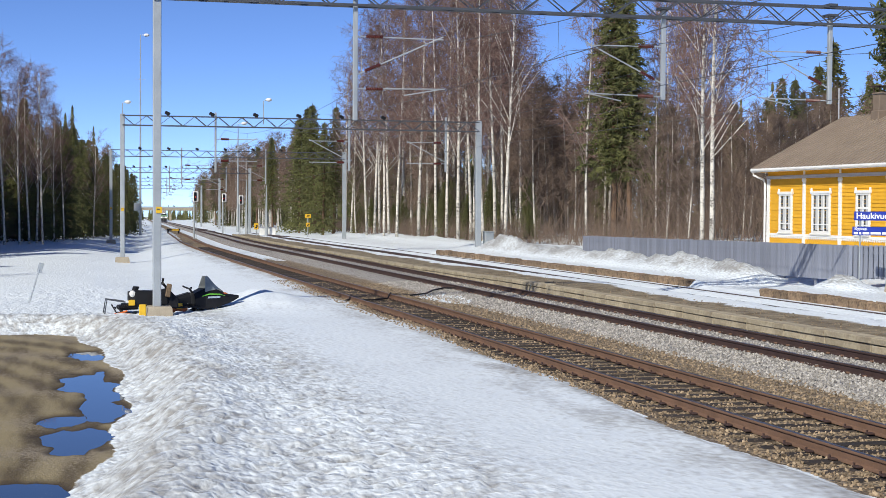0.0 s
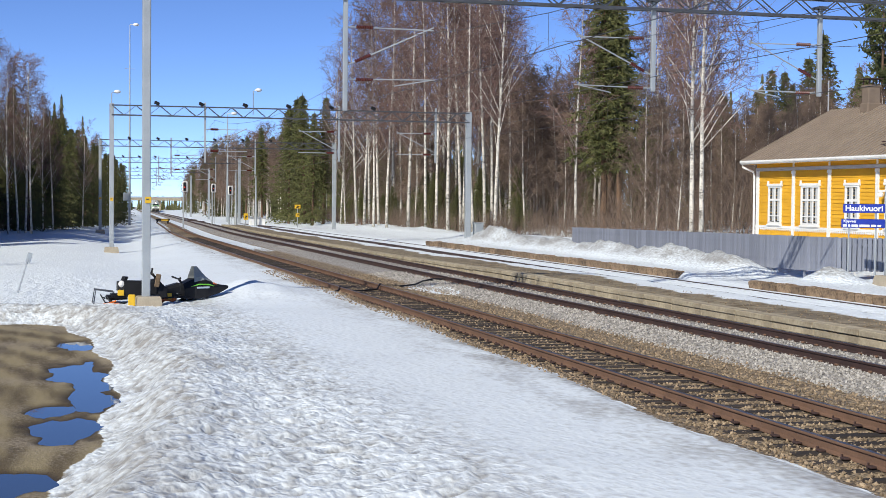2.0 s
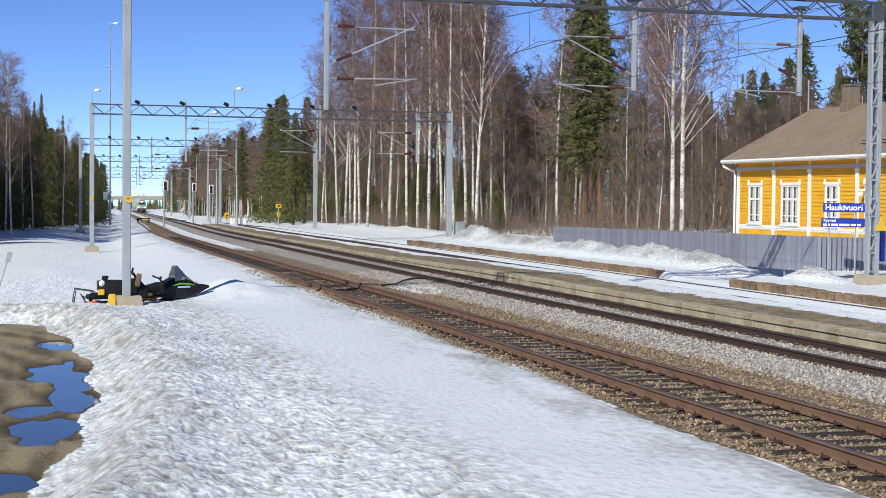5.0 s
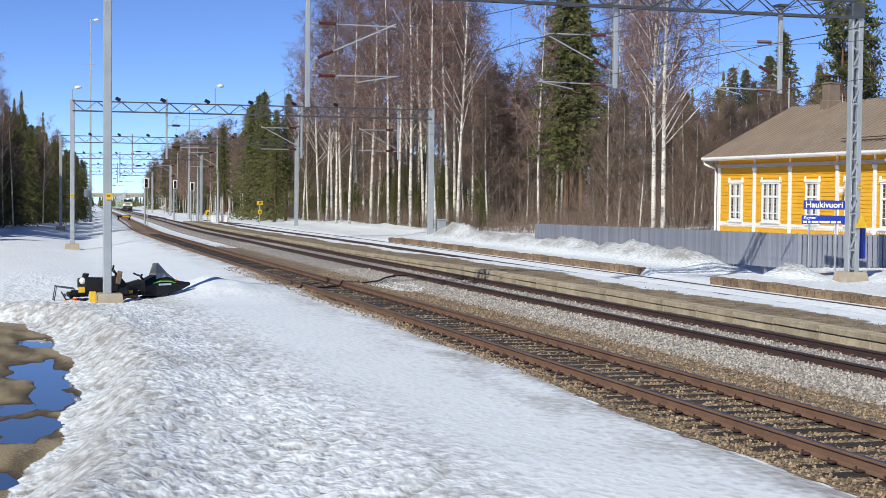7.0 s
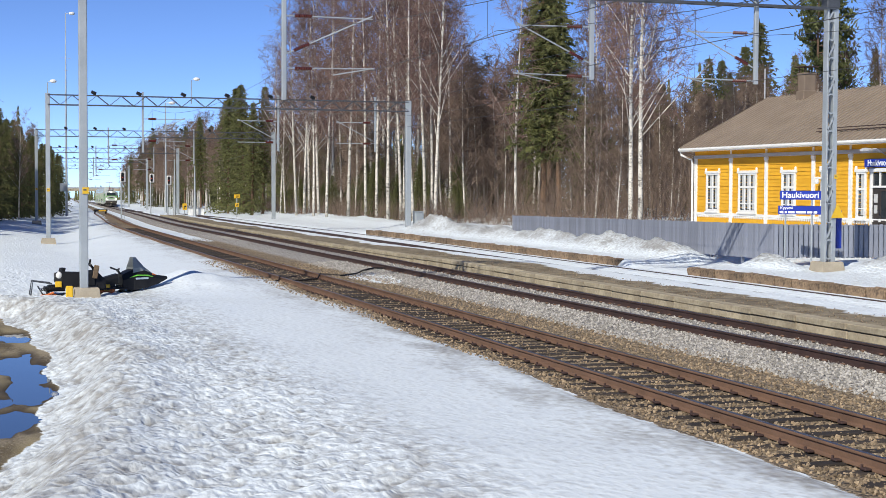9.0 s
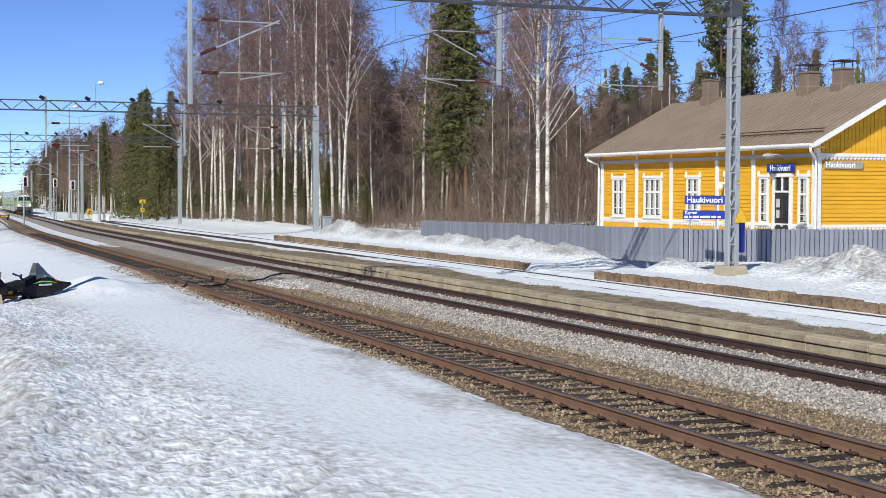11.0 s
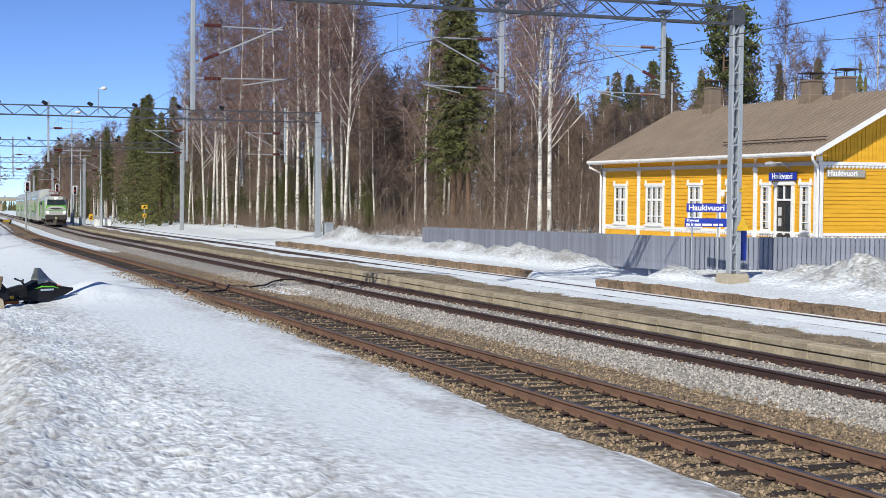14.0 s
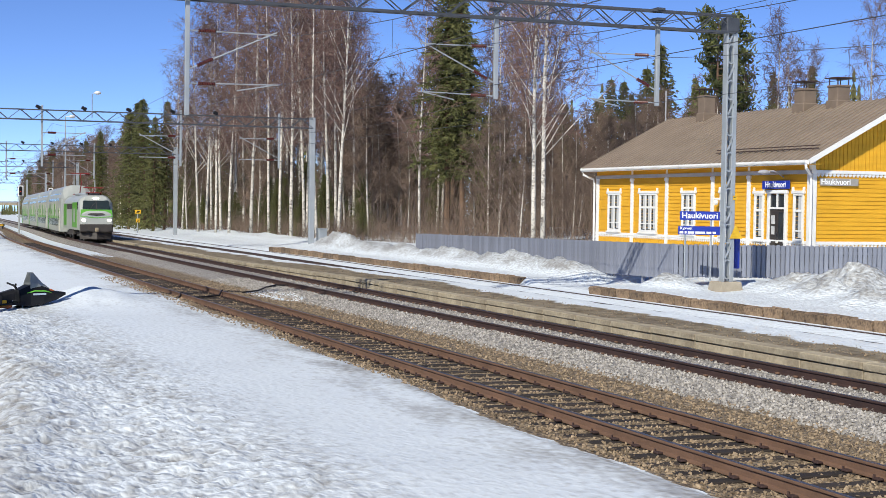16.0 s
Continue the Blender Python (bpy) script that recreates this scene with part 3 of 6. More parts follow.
for k in range(140):
    yy = -30 + 1.0 * k
    if platform_2(yy) > 0.9 and yy < 96:
        part("edge_stone", blocks[k % 5], OLD_STONE, p2).matrix_basis = pose(23.92, yy, 0.06 + rng.uniform(-0.03, 0.02), 0, rng.uniform(-3, 3), rng.uniform(-1, 1))


# ---- overhead line ----
def cantilever(parent, x, y, z0, dirn, reach):
    """Insulated bracket arms that hold the contact wire."""
    s = dirn
    for z, zz, ln in ((8.13, 8.11, reach), (6.55, 6.6, reach * 1.02)):
        part("bracket_arm", Shape().tube([(x, y, z), (x + s * ln, y, zz)], 0.021, 6), GALV, parent)
        us = [0.33 + 0.0375 * k for k in range(15)]
        a = Shape().tube([(x + s * u, y, z) for u in us], [0.07 if k % 2 else 0.035 for k in range(15)], 8)
        part("insulator", a, INSULATOR, parent, "brown ribbed porcelain insulator")
    part("bracket_arm", Shape().tube([(x, y, 6.95), (x + s * reach, y, 8.2)], 0.024, 6), GALV, parent)
    dx, dz = reach, 1.25
    ln = math.hypot(dx, dz)
    us = [(0.33 + 0.0375 * k) / ln for k in range(15)]
    a = Shape().tube([(x + s * dx * u, y, 6.95 + dz * u) for u in us], [0.07 if k % 2 else 0.035 for k in range(15)], 8)
    part("insulator", a, INSULATOR, parent, "brown ribbed porcelain insulator")
    part("steady_arm", Shape().tube([(x + s * reach * 0.95, y, 6.58), (x + s * reach * 0.55, y, 6.38)], 0.02, 5), GALV, parent)


def beam(parent, x0, x1, y, zb, zt, far=False):
    """A flat lattice girder with two lower and one upper chord pair."""
    w = 0.35
    for z, r in ((zb, 0.06), (zt, 0.05)):
        for o in (-w / 2, w / 2):
            part("chord", Shape().bar((x0, y + o, z), (x1, y + o, z), r * 0.9, r * 1.25), GALV_DARK, parent)
    n = int((x1 - x0) / 0.75)
    d = Shape()
    for k in range(n):
        a, b = x0 + (x1 - x0) * k / n, x0 + (x1 - x0) * (k + 1) / n
        for o in (-w / 2, w / 2):
            d.bar((a, y + o, zb if k % 2 else zt), (b, y + o, zt if k % 2 else zb), 0.034)
        if not far:
            d.bar((a, y - w / 2, zb), (b, y + w / 2, zb), 0.035)
    tagged(part("lacing", d, GALV_DARK, parent), kind="stuff")


def column_plain(parent, x, y, z0, z1, w=0.24):
    s = Shape()
    s.box((x, y, (z0 + z1) / 2), (w, w * 0.95, z1 - z0), ch=0.02)
    part("column", s, GALV, parent, "pale galvanised steel column")


def column_lattice(parent, x, y, z0, z1, w=0.3):
    """Two channels joined by a bent flat bar that runs in long loops between them."""
    for o in (-1, 1):
        part("column_leg", Shape().box((x + o * w / 2, y, (z0 + z1) / 2), (0.06 if o < 0 else 0.17, 0.28, z1 - z0), ch=0.01), GALV, parent, "pale steel channel of a lattice column")
    n = 7
    bay = (z1 - z0) / n
    hw = w / 2 - 0.03
    for k in range(n):
        a = z0 + bay * k
        for o in (-0.125, 0.125):
            loop = Shape()
            c0, c1 = a + 0.12 + hw, a + bay * 0.62 - hw
            pts = [(x - 0.02 + hw * math.cos(q), y + o, c1 + hw * math.sin(q)) for q in [math.pi * i / 8 for i in range(9)]]
            pts += [(x - 0.02 - hw * math.cos(q), y + o, c0 - hw * math.sin(q)) for q in [math.pi * i / 8 for i in range(9)]]
            for p, q in zip(pts, pts[1:] + pts[:1]):
                loop.bar(p, q, 0.028, 0.05)
            loop.bar((x - 0.02 - hw, y + o, a + bay * 0.64), (x - 0.02 + hw, y + o, a + bay * 0.98), 0.03, 0.05)
            part("lacing_loop", loop, GALV, parent)


def footing(parent, x, y, z, w=0.75, h=0.6):
    r = [[(x + sx * k, y + sy * k, zz) for sx, sy in ((-1, -1), (1, -1), (1, 1), (-1, 1))] for zz, k in ((z - h, w * 0.58), (z - 0.03, w * 0.48), (z, w * 0.45))]
    part("footing", Shape().loft(r), BASE_CONCRETE, parent, "cast concrete footing")


def plate(parent, x, y, z, s=0.2, name="number_plate"):
    part(name, Shape().box((x, y, z), (s, 0.015, s * 1.05), ch=0.004), YELLOW, parent, "small yellow plate")
    part("mark", Shape().box((x - 0.02, y - 0.01, z + 0.02), (s * 0.5, 0.006, s * 0.2)), GALV_DARK, parent)


def lamp_arm(parent, x, y, z):
    part("lamp_arm", Shape().tube([(x, y, z - 1.6), (x, y, z - 0.1), (x + 0.2, y, z)], 0.03, 6), GALV, parent)
    part("lamp_head", Shape().ball((x + 0.35, y, z), (0.22, 0.16, 0.12), 10, 6), WHITE, parent, "white street lamp head", smooth=True)


def gantry_near():
    g = thing("catenary_gantry", "steel lattice gantry spanning the tracks on two columns", "catenary gantry", group="catenary gantries")
    y = 44.8
    beam(g, 2.9, 27.75, y, 9.05, 9.62)
    column_plain(g, 3.05, y, 0.0, 9.8)
    footing(g, 3.12, y, 0.03, 0.72)
    column_lattice(g, 27.65, y, 0.5, 9.1)
    footing(g, 27.65, y, 0.52, 0.82)
    part("head_frame", Shape().box((27.65, y, 9.3), (0.5, 0.42, 0.5), ch=0.03), GALV_DARK, g, "dark bolted beam end")
    for x, zb, s, reach in ((8.95, 5.6, 1, 2.75), (18.95, 6.45, -1, 2.6), (24.84, 6.45, -1, 2.55)):
        part("dropper_post", Shape().box((x, y, (zb + 9.3) / 2), (0.135, 0.135, 9.3 - zb), ch=0.012), GALV, g, "hanging steel post")
        part("hanger_cap", Shape().box((x, y, 9.34), (0.34, 0.5, 0.08)), GALV_DARK, g)
        part("hanger_cap", Shape().box((x, y, 9.68), (0.3, 0.45, 0.08)), GALV_DARK, g)
        cantilever(g, x, y, zb, s, reach)
    plate(g, 3.1, y - 0.14, 2.85, 0.18)
    plate(g, 27.85, y - 0.18, 3.4, 0.14)
    tri = Shape().add([(27.92 - 0.25, y - 0.17, 2.0), (27.92 + 0.25, y - 0.17, 2.0), (27.92, y - 0.17, 2.5), (27.92 - 0.25, y - 0.19, 2.0), (27.92 + 0.25, y - 0.19, 2.0), (27.92, y - 0.19, 2.5)],
                      [(0, 1, 2), (5, 4, 3), (0, 3, 4, 1), (1, 4, 5, 2), (2, 5, 3, 0)])
    part("warning_plate", tri, YELLOW, g, "yellow triangular high-voltage warning plate")
    part("service_box", Shape().box((2.62, y - 0.3, -0.08), (0.2, 0.16, 0.36), ch=0.02), YELLOW, g, "yellow service box at the foot")
    part("cable_box", Shape().box((28.25, y + 0.3, 1.6), (0.2, 0.16, 1.3), ch=0.02), BLUE, g, "blue cable cover")


def gantry_far(y, x0, x1, drops, lamps, first):
    s = shift(y)
    g = thing("catenary_gantry", "distant steel lattice gantry over the tracks" if not first else "steel lattice gantry with lamps over the tracks", "catenary gantry", group="catenary gantries")
    zz = grade(y)
    zb, zt = 8.1 + zz, 8.72 + zz
    beam(g, x0, x1, y, zb, zt, True)
    column_plain(g, x0, y, top_at(x0, y) - 0.1, zt + 0.1, 0.28)
    column_plain(g, x1, y, top_at(x1, y) - 0.1, zt + 0.1, 0.36)
    footing(g, x0, y, top_at(x0, y) + 0.35, 0.85, 0.7)
    for x, low in drops:
        part("dropper_post", Shape().box((x, y, (low + zt) / 2), (0.125, 0.125, zt - low + 0.6), ch=0.012), GALV, g)
        cantilever_far(g, x, y, 1 if x < T2 + s - 3 else -1, zz)
    for k in range(6):
        x = x0 + (x1 - x0) * (0.12 + 0.12 * k)
        part("floodlight", Shape().box((x, y, zt + 0.18), (0.34, 0.26, 0.2), pose(0, 0, 0, 0, 25, 0), 0.03).tube([(x, y, zt), (x, y, zt + 0.1)], 0.03), BLACK, g, "small dark floodlight")
    for x in lamps:
        lamp_arm(g, x, y, zt + (0.85 if x < 6 else 1.2))
    plate(g, x0, y - 0.16, top_at(x0, y) + 3.4, 0.2)
    return g


def cantilever_far(parent, x, y, s, zz):
    for z in (7.3, 5.9):
        part("bracket_arm", Shape().tube([(x, y, z + zz), (x + s * 2.7, y, z + zz)], 0.026, 5), GALV, parent)
        part("insulator", Shape().tube([(x + s * 0.35, y, z + zz), (x + s * 0.85, y, z + zz)], 0.08, 6), INSULATOR, parent, "brown insulator")
    part("bracket_arm", Shape().tube([(x, y, 6.0 + zz), (x + s * 2.7, y, 7.4 + zz)], 0.026, 5), GALV, parent)


gantry_near()
gantry_far(98.0, 4.5, 28.1, ((10.4, 5.4), (19.2, 5.6), (25.8, 5.6)), (4.5, 13.5), True)
gantry_far(150.0, 5.8, 28.9, ((12.6, 5.3), (20.9, 5.4)), (), False)
gantry_far(205.0, 8.8, 26.4, ((15.6, 5.0), (23.2, 5.0)), (), False)
gantry_far(262.0, 12.5, 28.5, ((19.5, 4.7),), (), False)
gantry_far(325.0, 17.0, 31.5, ((23.0, 4.2),), (), False)


def wire(pts, r, name, label):
    solid(name, Shape().tube(pts, r, 4), WIRE, label, "wire", "overhead wires")


def lines(line, off, top, low):
    stops = [-60, -10, 44.8, 98, 150, 205, 262, 325]
    ms, ct = [], []
    for a, b in zip(stops, stops[1:]):
        for k in range(8):
            u = k / 8
            y = a + (b - a) * u
            z = grade(y)
            ms.append((line(y) + off, y, top + z - 4 * 1.15 * u * (1 - u)))
            ct.append((line(y) + off, y, low + z))
    wire(ms, 0.008, "messenger_wire", "sagging overhead messenger wire")
    wire(ct, 0.009, "contact_wire", "straight overhead copper contact wire")
    d = Shape()
    for a, b in zip(ms[::2], ct[::2]):
        d.tube([a, b], 0.005, 3)
    solid("dropper_wires", d, WIRE, "thin dropper wires between messenger and contact wire", "wire", "overhead wires", "stuff")


for ln, o in ((siding, 0.2), (main_line, -0.1), (loop_line, 0.1)):
    lines(ln, o, 7.9, 6.25)
wire([(27.9, -20, 10.4), (27.7, 44.8, 9.9), (28.1, 98, 9.3), (27.2, 150, 8.9)], 0.010, "feeder_wire", "long feeder wire along the column heads")


# ---- station house ----
HX, HX2, HY0, HY1 = 35.5, 44.5, 51.2, 70.2
RIDGE_X, EAVE_Z, SLOPE = 40.0, 5.02, 0.532


def lapped(shape, a, b, z0, z1, out, pitch=0.17):
    """Horizontal lap boards between a and b (ground points), facing out."""
    a, b, out = Vector((*a, 0)), Vector((*b, 0)), Vector((*out, 0))
    z, prof = z0, []
    while z < z1 - 0.01:
        t = min(z + pitch, z1)
        prof += [(0.032, z), (0.004, t)]
        z = t
    shape.loft([[p + out * o + Vector((0, 0, z)) for o, z in prof] for p in (b, a)], close=False)


def window(parent, y, w, zb, zt, cols, rows=(0.55, 0.78), x=HX, curtain=True):
    """A tall framed window in the long wall, looking towards -x."""
    win = part("window", Shape().box((x - 0.005, y, (zb + zt) / 2), (0.05, w - 0.16, zt - zb - 0.1)), GLASS, parent, "dark pane of a tall white window")
    def frame_ring(k, xx):
        return [(xx, y - w / 2 + k, zb + k), (xx, y + w / 2 - k, zb + k), (xx, y + w / 2 - k, zt - k), (xx, y - w / 2 + k, zt - k)]
    f = Shape().loft([frame_ring(0.0, x), frame_ring(0.0, x - 0.085), frame_ring(0.01, x - 0.095), frame_ring(0.11, x - 0.095), frame_ring(0.12, x - 0.03)], caps=False)
    part("window_frame", f, WHITE, win)
    part("window_sill", Shape().box((x - 0.08, y, zb - 0.03), (0.16, w + 0.06, 0.07), ch=0.01), WHITE, win)
    part("window_head", Shape().box((x - 0.07, y, zt + 0.02), (0.12, w + 0.16, 0.13), ch=0.015).box((x - 0.07, y - w / 2 - 0.02, zt + 0.12), (0.1, 0.12, 0.22), ch=0.03).box((x - 0.07, y + w / 2 + 0.02, zt + 0.12), (0.1, 0.12, 0.22), ch=0.03), WHITE, win)
    iw = w - 0.22
    bars = Shape()
    for k in range(1, cols):
        bars.box((x - 0.045, y - iw / 2 + iw * k / cols, (zb + zt) / 2), (0.05, 0.07, zt - zb - 0.1))
    for k, r in enumerate(rows):
        bars.box((x - 0.047, y, zb + (zt - zb) * (1 - r) if k else zb + (zt - zb) * 0.63), (0.055, iw, 0.05 if k else 0.10))
    part("muntin", bars, WHITE, win)
    if curtain:
        for k in range(cols):
            part("curtain", Shape().box((x - 0.034, y - iw / 2 + iw * (k + 0.28) / cols, (zb + zt) / 2 + 0.02), (0.006, iw / cols * 0.62, (zt - zb) * 0.86)), CURTAIN, win, "pale curtain behind the glass")


def station():
    h = thing("station_house", "ochre yellow wooden station house with white trim and brown roof", "building", pose(0, -0.08, 0))
    z0 = 0.35
    body = Shape()
    ext = [(HX, HY0), (HX2, HY0), (HX2, HY1), (HX, HY1)]
    body.loft([[(x, y, z0) for x, y in ext], [(x, y, EAVE_Z - 0.02) for x, y in ext]])
    body.loft([[(HX, yy, EAVE_Z - 0.02), (HX2, yy, EAVE_Z - 0.02), (RIDGE_X, yy, EAVE_Z + SLOPE * 4.5 - 0.05)] for yy in (HY0, HY1)])
    part("wall_core", body, WALL, h)
    front, gable = Shape(), Shape()
    lapped(front, (HX, HY1), (HX, HY0), 1.72, 4.5, (-1, 0))
    part("front_boarding", front, WALL, h, "ochre horizontal lap boarding")
    lapped(gable, (HX, HY0), (HX2, HY0), 1.72, 4.45, (0, -1))
    part("gable_boarding", gable, WALL, h, "ochre horizontal lap boarding")
    x = HX
    while x < HX2:
        zt = EAVE_Z - 0.05 + SLOPE * (4.5 - abs(x + 0.09 - RIDGE_X))
        part("gable_board", Shape().box((x + 0.09, HY0 - 0.016, (4.62 + zt) / 2), (0.16, 0.03, max(0.05, zt - 4.62))), WALL, h)
        x += 0.18
    dado = Shape()
    yv = HY0
    while yv < HY1:
        dado.box((HX - 0.012, yv + 0.09, (z0 + 1.62) / 2), (0.025, 0.165, 1.62 - z0))
        yv += 0.18
    x = HX
    while x < HX2:
        dado.box((x + 0.09, HY0 - 0.012, (z0 + 1.62) / 2), (0.165, 0.025, 1.62 - z0))
        x += 0.18
    part("dado_boarding", dado, WALL, h, "ochre upright boards under the windows")
    part("frieze", Shape().box((HX - 0.02, (HY0 + HY1) / 2, 4.72), (0.04, HY1 - HY0, 0.3)), WALL, h)
    part("trim_band", Shape().box((HX - 0.04, (HY0 + HY1) / 2, 1.69), (0.07, HY1 - HY0 + 0.1, 0.13), ch=0.01), WHITE, h)
    part("cornice", Shape().box((HX - 0.05, (HY0 + HY1) / 2, 4.56), (0.09, HY1 - HY0 + 0.1, 0.17), ch=0.01), GREY_TRIM, h, "grey cornice board")
    part("trim_band", Shape().box(((HX + HX2) / 2, HY0 - 0.04, 1.69), (HX2 - HX + 0.12, 0.07, 0.13), ch=0.01), WHITE, h)
    part("trim_band", Shape().box(((HX + HX2) / 2, HY0 - 0.05, 4.56), (HX2 - HX + 0.14, 0.09, 0.14), ch=0.01), WHITE, h)
    teeth = Shape()
    k = 0.0
    while k < HX2 - HX:
        teeth.box((HX + k + 0.06, HY0 - 0.05, 4.44), (0.11, 0.03, 0.14), pose(0, 0, 0, 0, 45, 0))
        teeth.box((HX + k + 0.06, HY0 - 0.04, 1.58), (0.10, 0.03, 0.12), pose(0, 0, 0, 0, 45, 0))
        k += 0.19
    k = 0.0
    while k < HY1 - HY0:
        teeth.box((HX - 0.05, HY0 + k + 0.06, 1.58), (0.03, 0.10, 0.12), pose(0, 0, 0, 45))
        k += 0.19
    tagged(part("scalloped_trim", teeth, WHITE, h, "white scalloped board under the bands"), kind="stuff")
    for yy in (66.32, 62.88, 58.74, 55.78):
        part("pilaster", Shape().box((HX - 0.045, yy, 3.1), (0.08, 0.24, 2.75), ch=0.01).box((HX - 0.06, yy, 4.38), (0.11, 0.3, 0.16), ch=0.02).box((HX - 0.05, yy, 1.0), (0.08, 0.22, 1.25)).box((HX - 0.045, yy, 4.8), (0.06, 0.14, 0.32)), WHITE, h)
    for yy in (HY0, HY1):
        part("corner_board", Shape().box((HX - 0.03, yy + (0.13 if yy == HY0 else -0.13), 2.5), (0.104, 0.26, 4.3), ch=0.01).box((HX + 0.07, yy + (-0.03 if yy == HY0 else 0.03), 2.5), (0.18, 0.104, 4.3), ch=0.01), WHITE, h)
    part("corner_bracket", Shape().box((HX - 0.02, HY0 - 0.02, 4.85), (0.2, 0.2, 0.42), ch=0.02), WHITE, h, "boxed eave corner")
    for y, w, cols in ((68.2, 1.35, 2), (64.65, 1.75, 3), (60.83, 1.2, 2), (57.6, 0.95, 2)):
        window(h, y, w, 1.82, 3.75, cols)
    for y in (54.95, 52.05):
        window(h, y, 0.72, 1.72, 3.72, 1)
    d = part("door", Shape().box((HX - 0.02, 53.55, 1.98), (0.09, 1.1, 2.15), ch=0.01), DARK_DOOR, h, "dark panelled double door with glazed leaf")
    part("door_glass", Shape().box((HX - 0.07, 53.27, 2.35), (0.012, 0.36, 1.1)), GLASS, d)
    part("notice", Shape().box((HX - 0.072, 53.85, 2.6), (0.008, 0.26, 0.36)).box((HX - 0.072, 53.85, 2.15), (0.008, 0.24, 0.34)), CURTAIN, d, "pale paper notices")
    part("door_panel", Shape().box((HX - 0.07, 53.82, 1.4), (0.02, 0.36, 0.6), ch=0.008).box((HX - 0.07, 53.28, 1.4), (0.02, 0.36, 0.6), ch=0.008), DARK_DOOR, d)
    part("door_handle", Shape().tube([(HX - 0.07, 53.5, 1.9), (HX - 0.13, 53.5, 1.9), (HX - 0.13, 53.5, 2.1)], 0.015), STEEL, d, "steel pull handle")
    part("fanlight", Shape().box((HX - 0.02, 53.55, 3.38), (0.06, 1.1, 0.55)), GLASS, d)
    fr = Shape()
    for s in (-1, 1):
        fr.box((HX - 0.06, 53.55 + s * 0.62, 2.3), (0.12, 0.16, 2.9), ch=0.01)
    fr.box((HX - 0.065, 53.55, 3.08), (0.1, 1.15, 0.08)).box((HX - 0.065, 53.55, 3.4), (0.08, 0.07, 0.6)).box((HX - 0.08, 53.55, 3.76), (0.14, 1.5, 0.15), ch=0.015)
    part("door_frame", fr, WHITE, d)
    # roof
    y0, y1 = HY0 - 0.65, HY1 + 0.62
    ov = 0.62
    for s, nm in ((-1, "roof_slope"), (1, "roof_slope")):
        ex = RIDGE_X + s * (4.5 + ov)
        ez = EAVE_Z + 0.12 - SLOPE * ov + 0.2
        rz = EAVE_Z + 0.32 + SLOPE * 4.5
        r = part(nm, Shape().loft([[(ex, yy, ez), (RIDGE_X, yy, rz), (RIDGE_X, yy, rz - 0.1), (ex, yy, ez - 0.1)] for yy in (y0, y1)]), ROOF, h, "brown ribbed sheet-metal roof")
        ribs = Shape()
        yy = y0 + 0.1
        while yy < y1:
            ribs.bar((ex, yy, ez + 0.02), (RIDGE_X, yy, rz + 0.02), 0.045, 0.07)
            yy += 0.42
        part("standing_seams", ribs, ROOF, r)
    ex, ez, rz = RIDGE_X - 4.5 - ov, EAVE_Z + 0.32 - SLOPE * ov, EAVE_Z + 0.32 + SLOPE * 4.5
    part("fascia", Shape().box((ex - 0.01, (y0 + y1) / 2, ez - 0.1), (0.04, y1 - y0, 0.17), ch=0.01), WHITE, h)
    part("gutter", Shape().tube([(ex - 0.08, y0 + 0.1, ez - 0.07), (ex - 0.08, y1 - 0.1, ez - 0.07)], 0.07, 8), WHITE, h, "white eave gutter")
    part("soffit", Shape().box((ex + 0.33, (y0 + y1) / 2, ez - 0.16), (0.62, y1 - y0 - 0.1, 0.03)), WALL, h)
    for s in (-1, 1):
        part("bargeboard", Shape().bar((RIDGE_X + s * (4.5 + ov), y0 - 0.01, ez - 0.08), (RIDGE_X, y0 - 0.01, rz - 0.08), 0.05, 0.2), WHITE, h)
        part("bargeboard", Shape().bar((RIDGE_X + s * (4.5 + ov), y1 + 0.01, ez - 0.08), (RIDGE_X, y1 + 0.01, rz - 0.08), 0.05, 0.2), WHITE, h)
    for yy, e in ((HY0 - 0.12, 0.32), (HY1 + 0.08, -0.3)):
        part("downpipe", Shape().tube([(ex - 0.05, yy - e * 1.1, ez - 0.12), (ex - 0.02, yy - e * 1.1, ez - 0.32), (HX - 0.2, yy, 4.45), (HX - 0.14, yy, 4.2), (HX - 0.14, yy, 0.6)], 0.055, 8), WHITE, h, "white downpipe")
    part("snow_guard", Shape().bar((ex + 0.75, 51, ez + 0.5), (ex + 0.75, 58.8, ez + 0.5), 0.04).bar((ex + 0.8, 51, ez + 0.62), (ex + 0.8, 58.8, ez + 0.62), 0.04), RAIL_DARK, h, "dark roof snow guard")
    for y, w, x, top in ((66.5, 0.62, 39.7, 8.72), (58.1, 0.78, 39.8, 8.5), (55.7, 0.72, 39.9, 8.5)):
        c = part("chimney", Shape().box((x, y, (top + 6.6) / 2), (0.66, w, top - 6.6), ch=0.03).box((x, y, 7.6), (0.8, w + 0.14, 0.5), ch=0.04).box((x, y, top - 0.04), (0.74, w + 0.08, 0.1), ch=0.02), CHIMNEY, h, "brown plastered chimney")
        cap = Shape().box((x, y, top + 0.32), (0.85, w + 0.2, 0.05), ch=0.01)
        for sx in (-1, 1):
            for sy in (-1, 1):
                cap.bar((x + sx * 0.28, y + sy * w * 0.42, top), (x + sx * 0.28, y + sy * w * 0.42, top + 0.32), 0.04)
        part("chimney_cap", cap, RAIL_DARK, c, "dark metal chimney cap")
    # signs, lamp, camera
    s = part("name_board", Shape().box((36.72, HY0 - 0.08, 4.16), (1.85, 0.04, 0.3), ch=0.008), SIGN_GREY, h, "grey station name board")
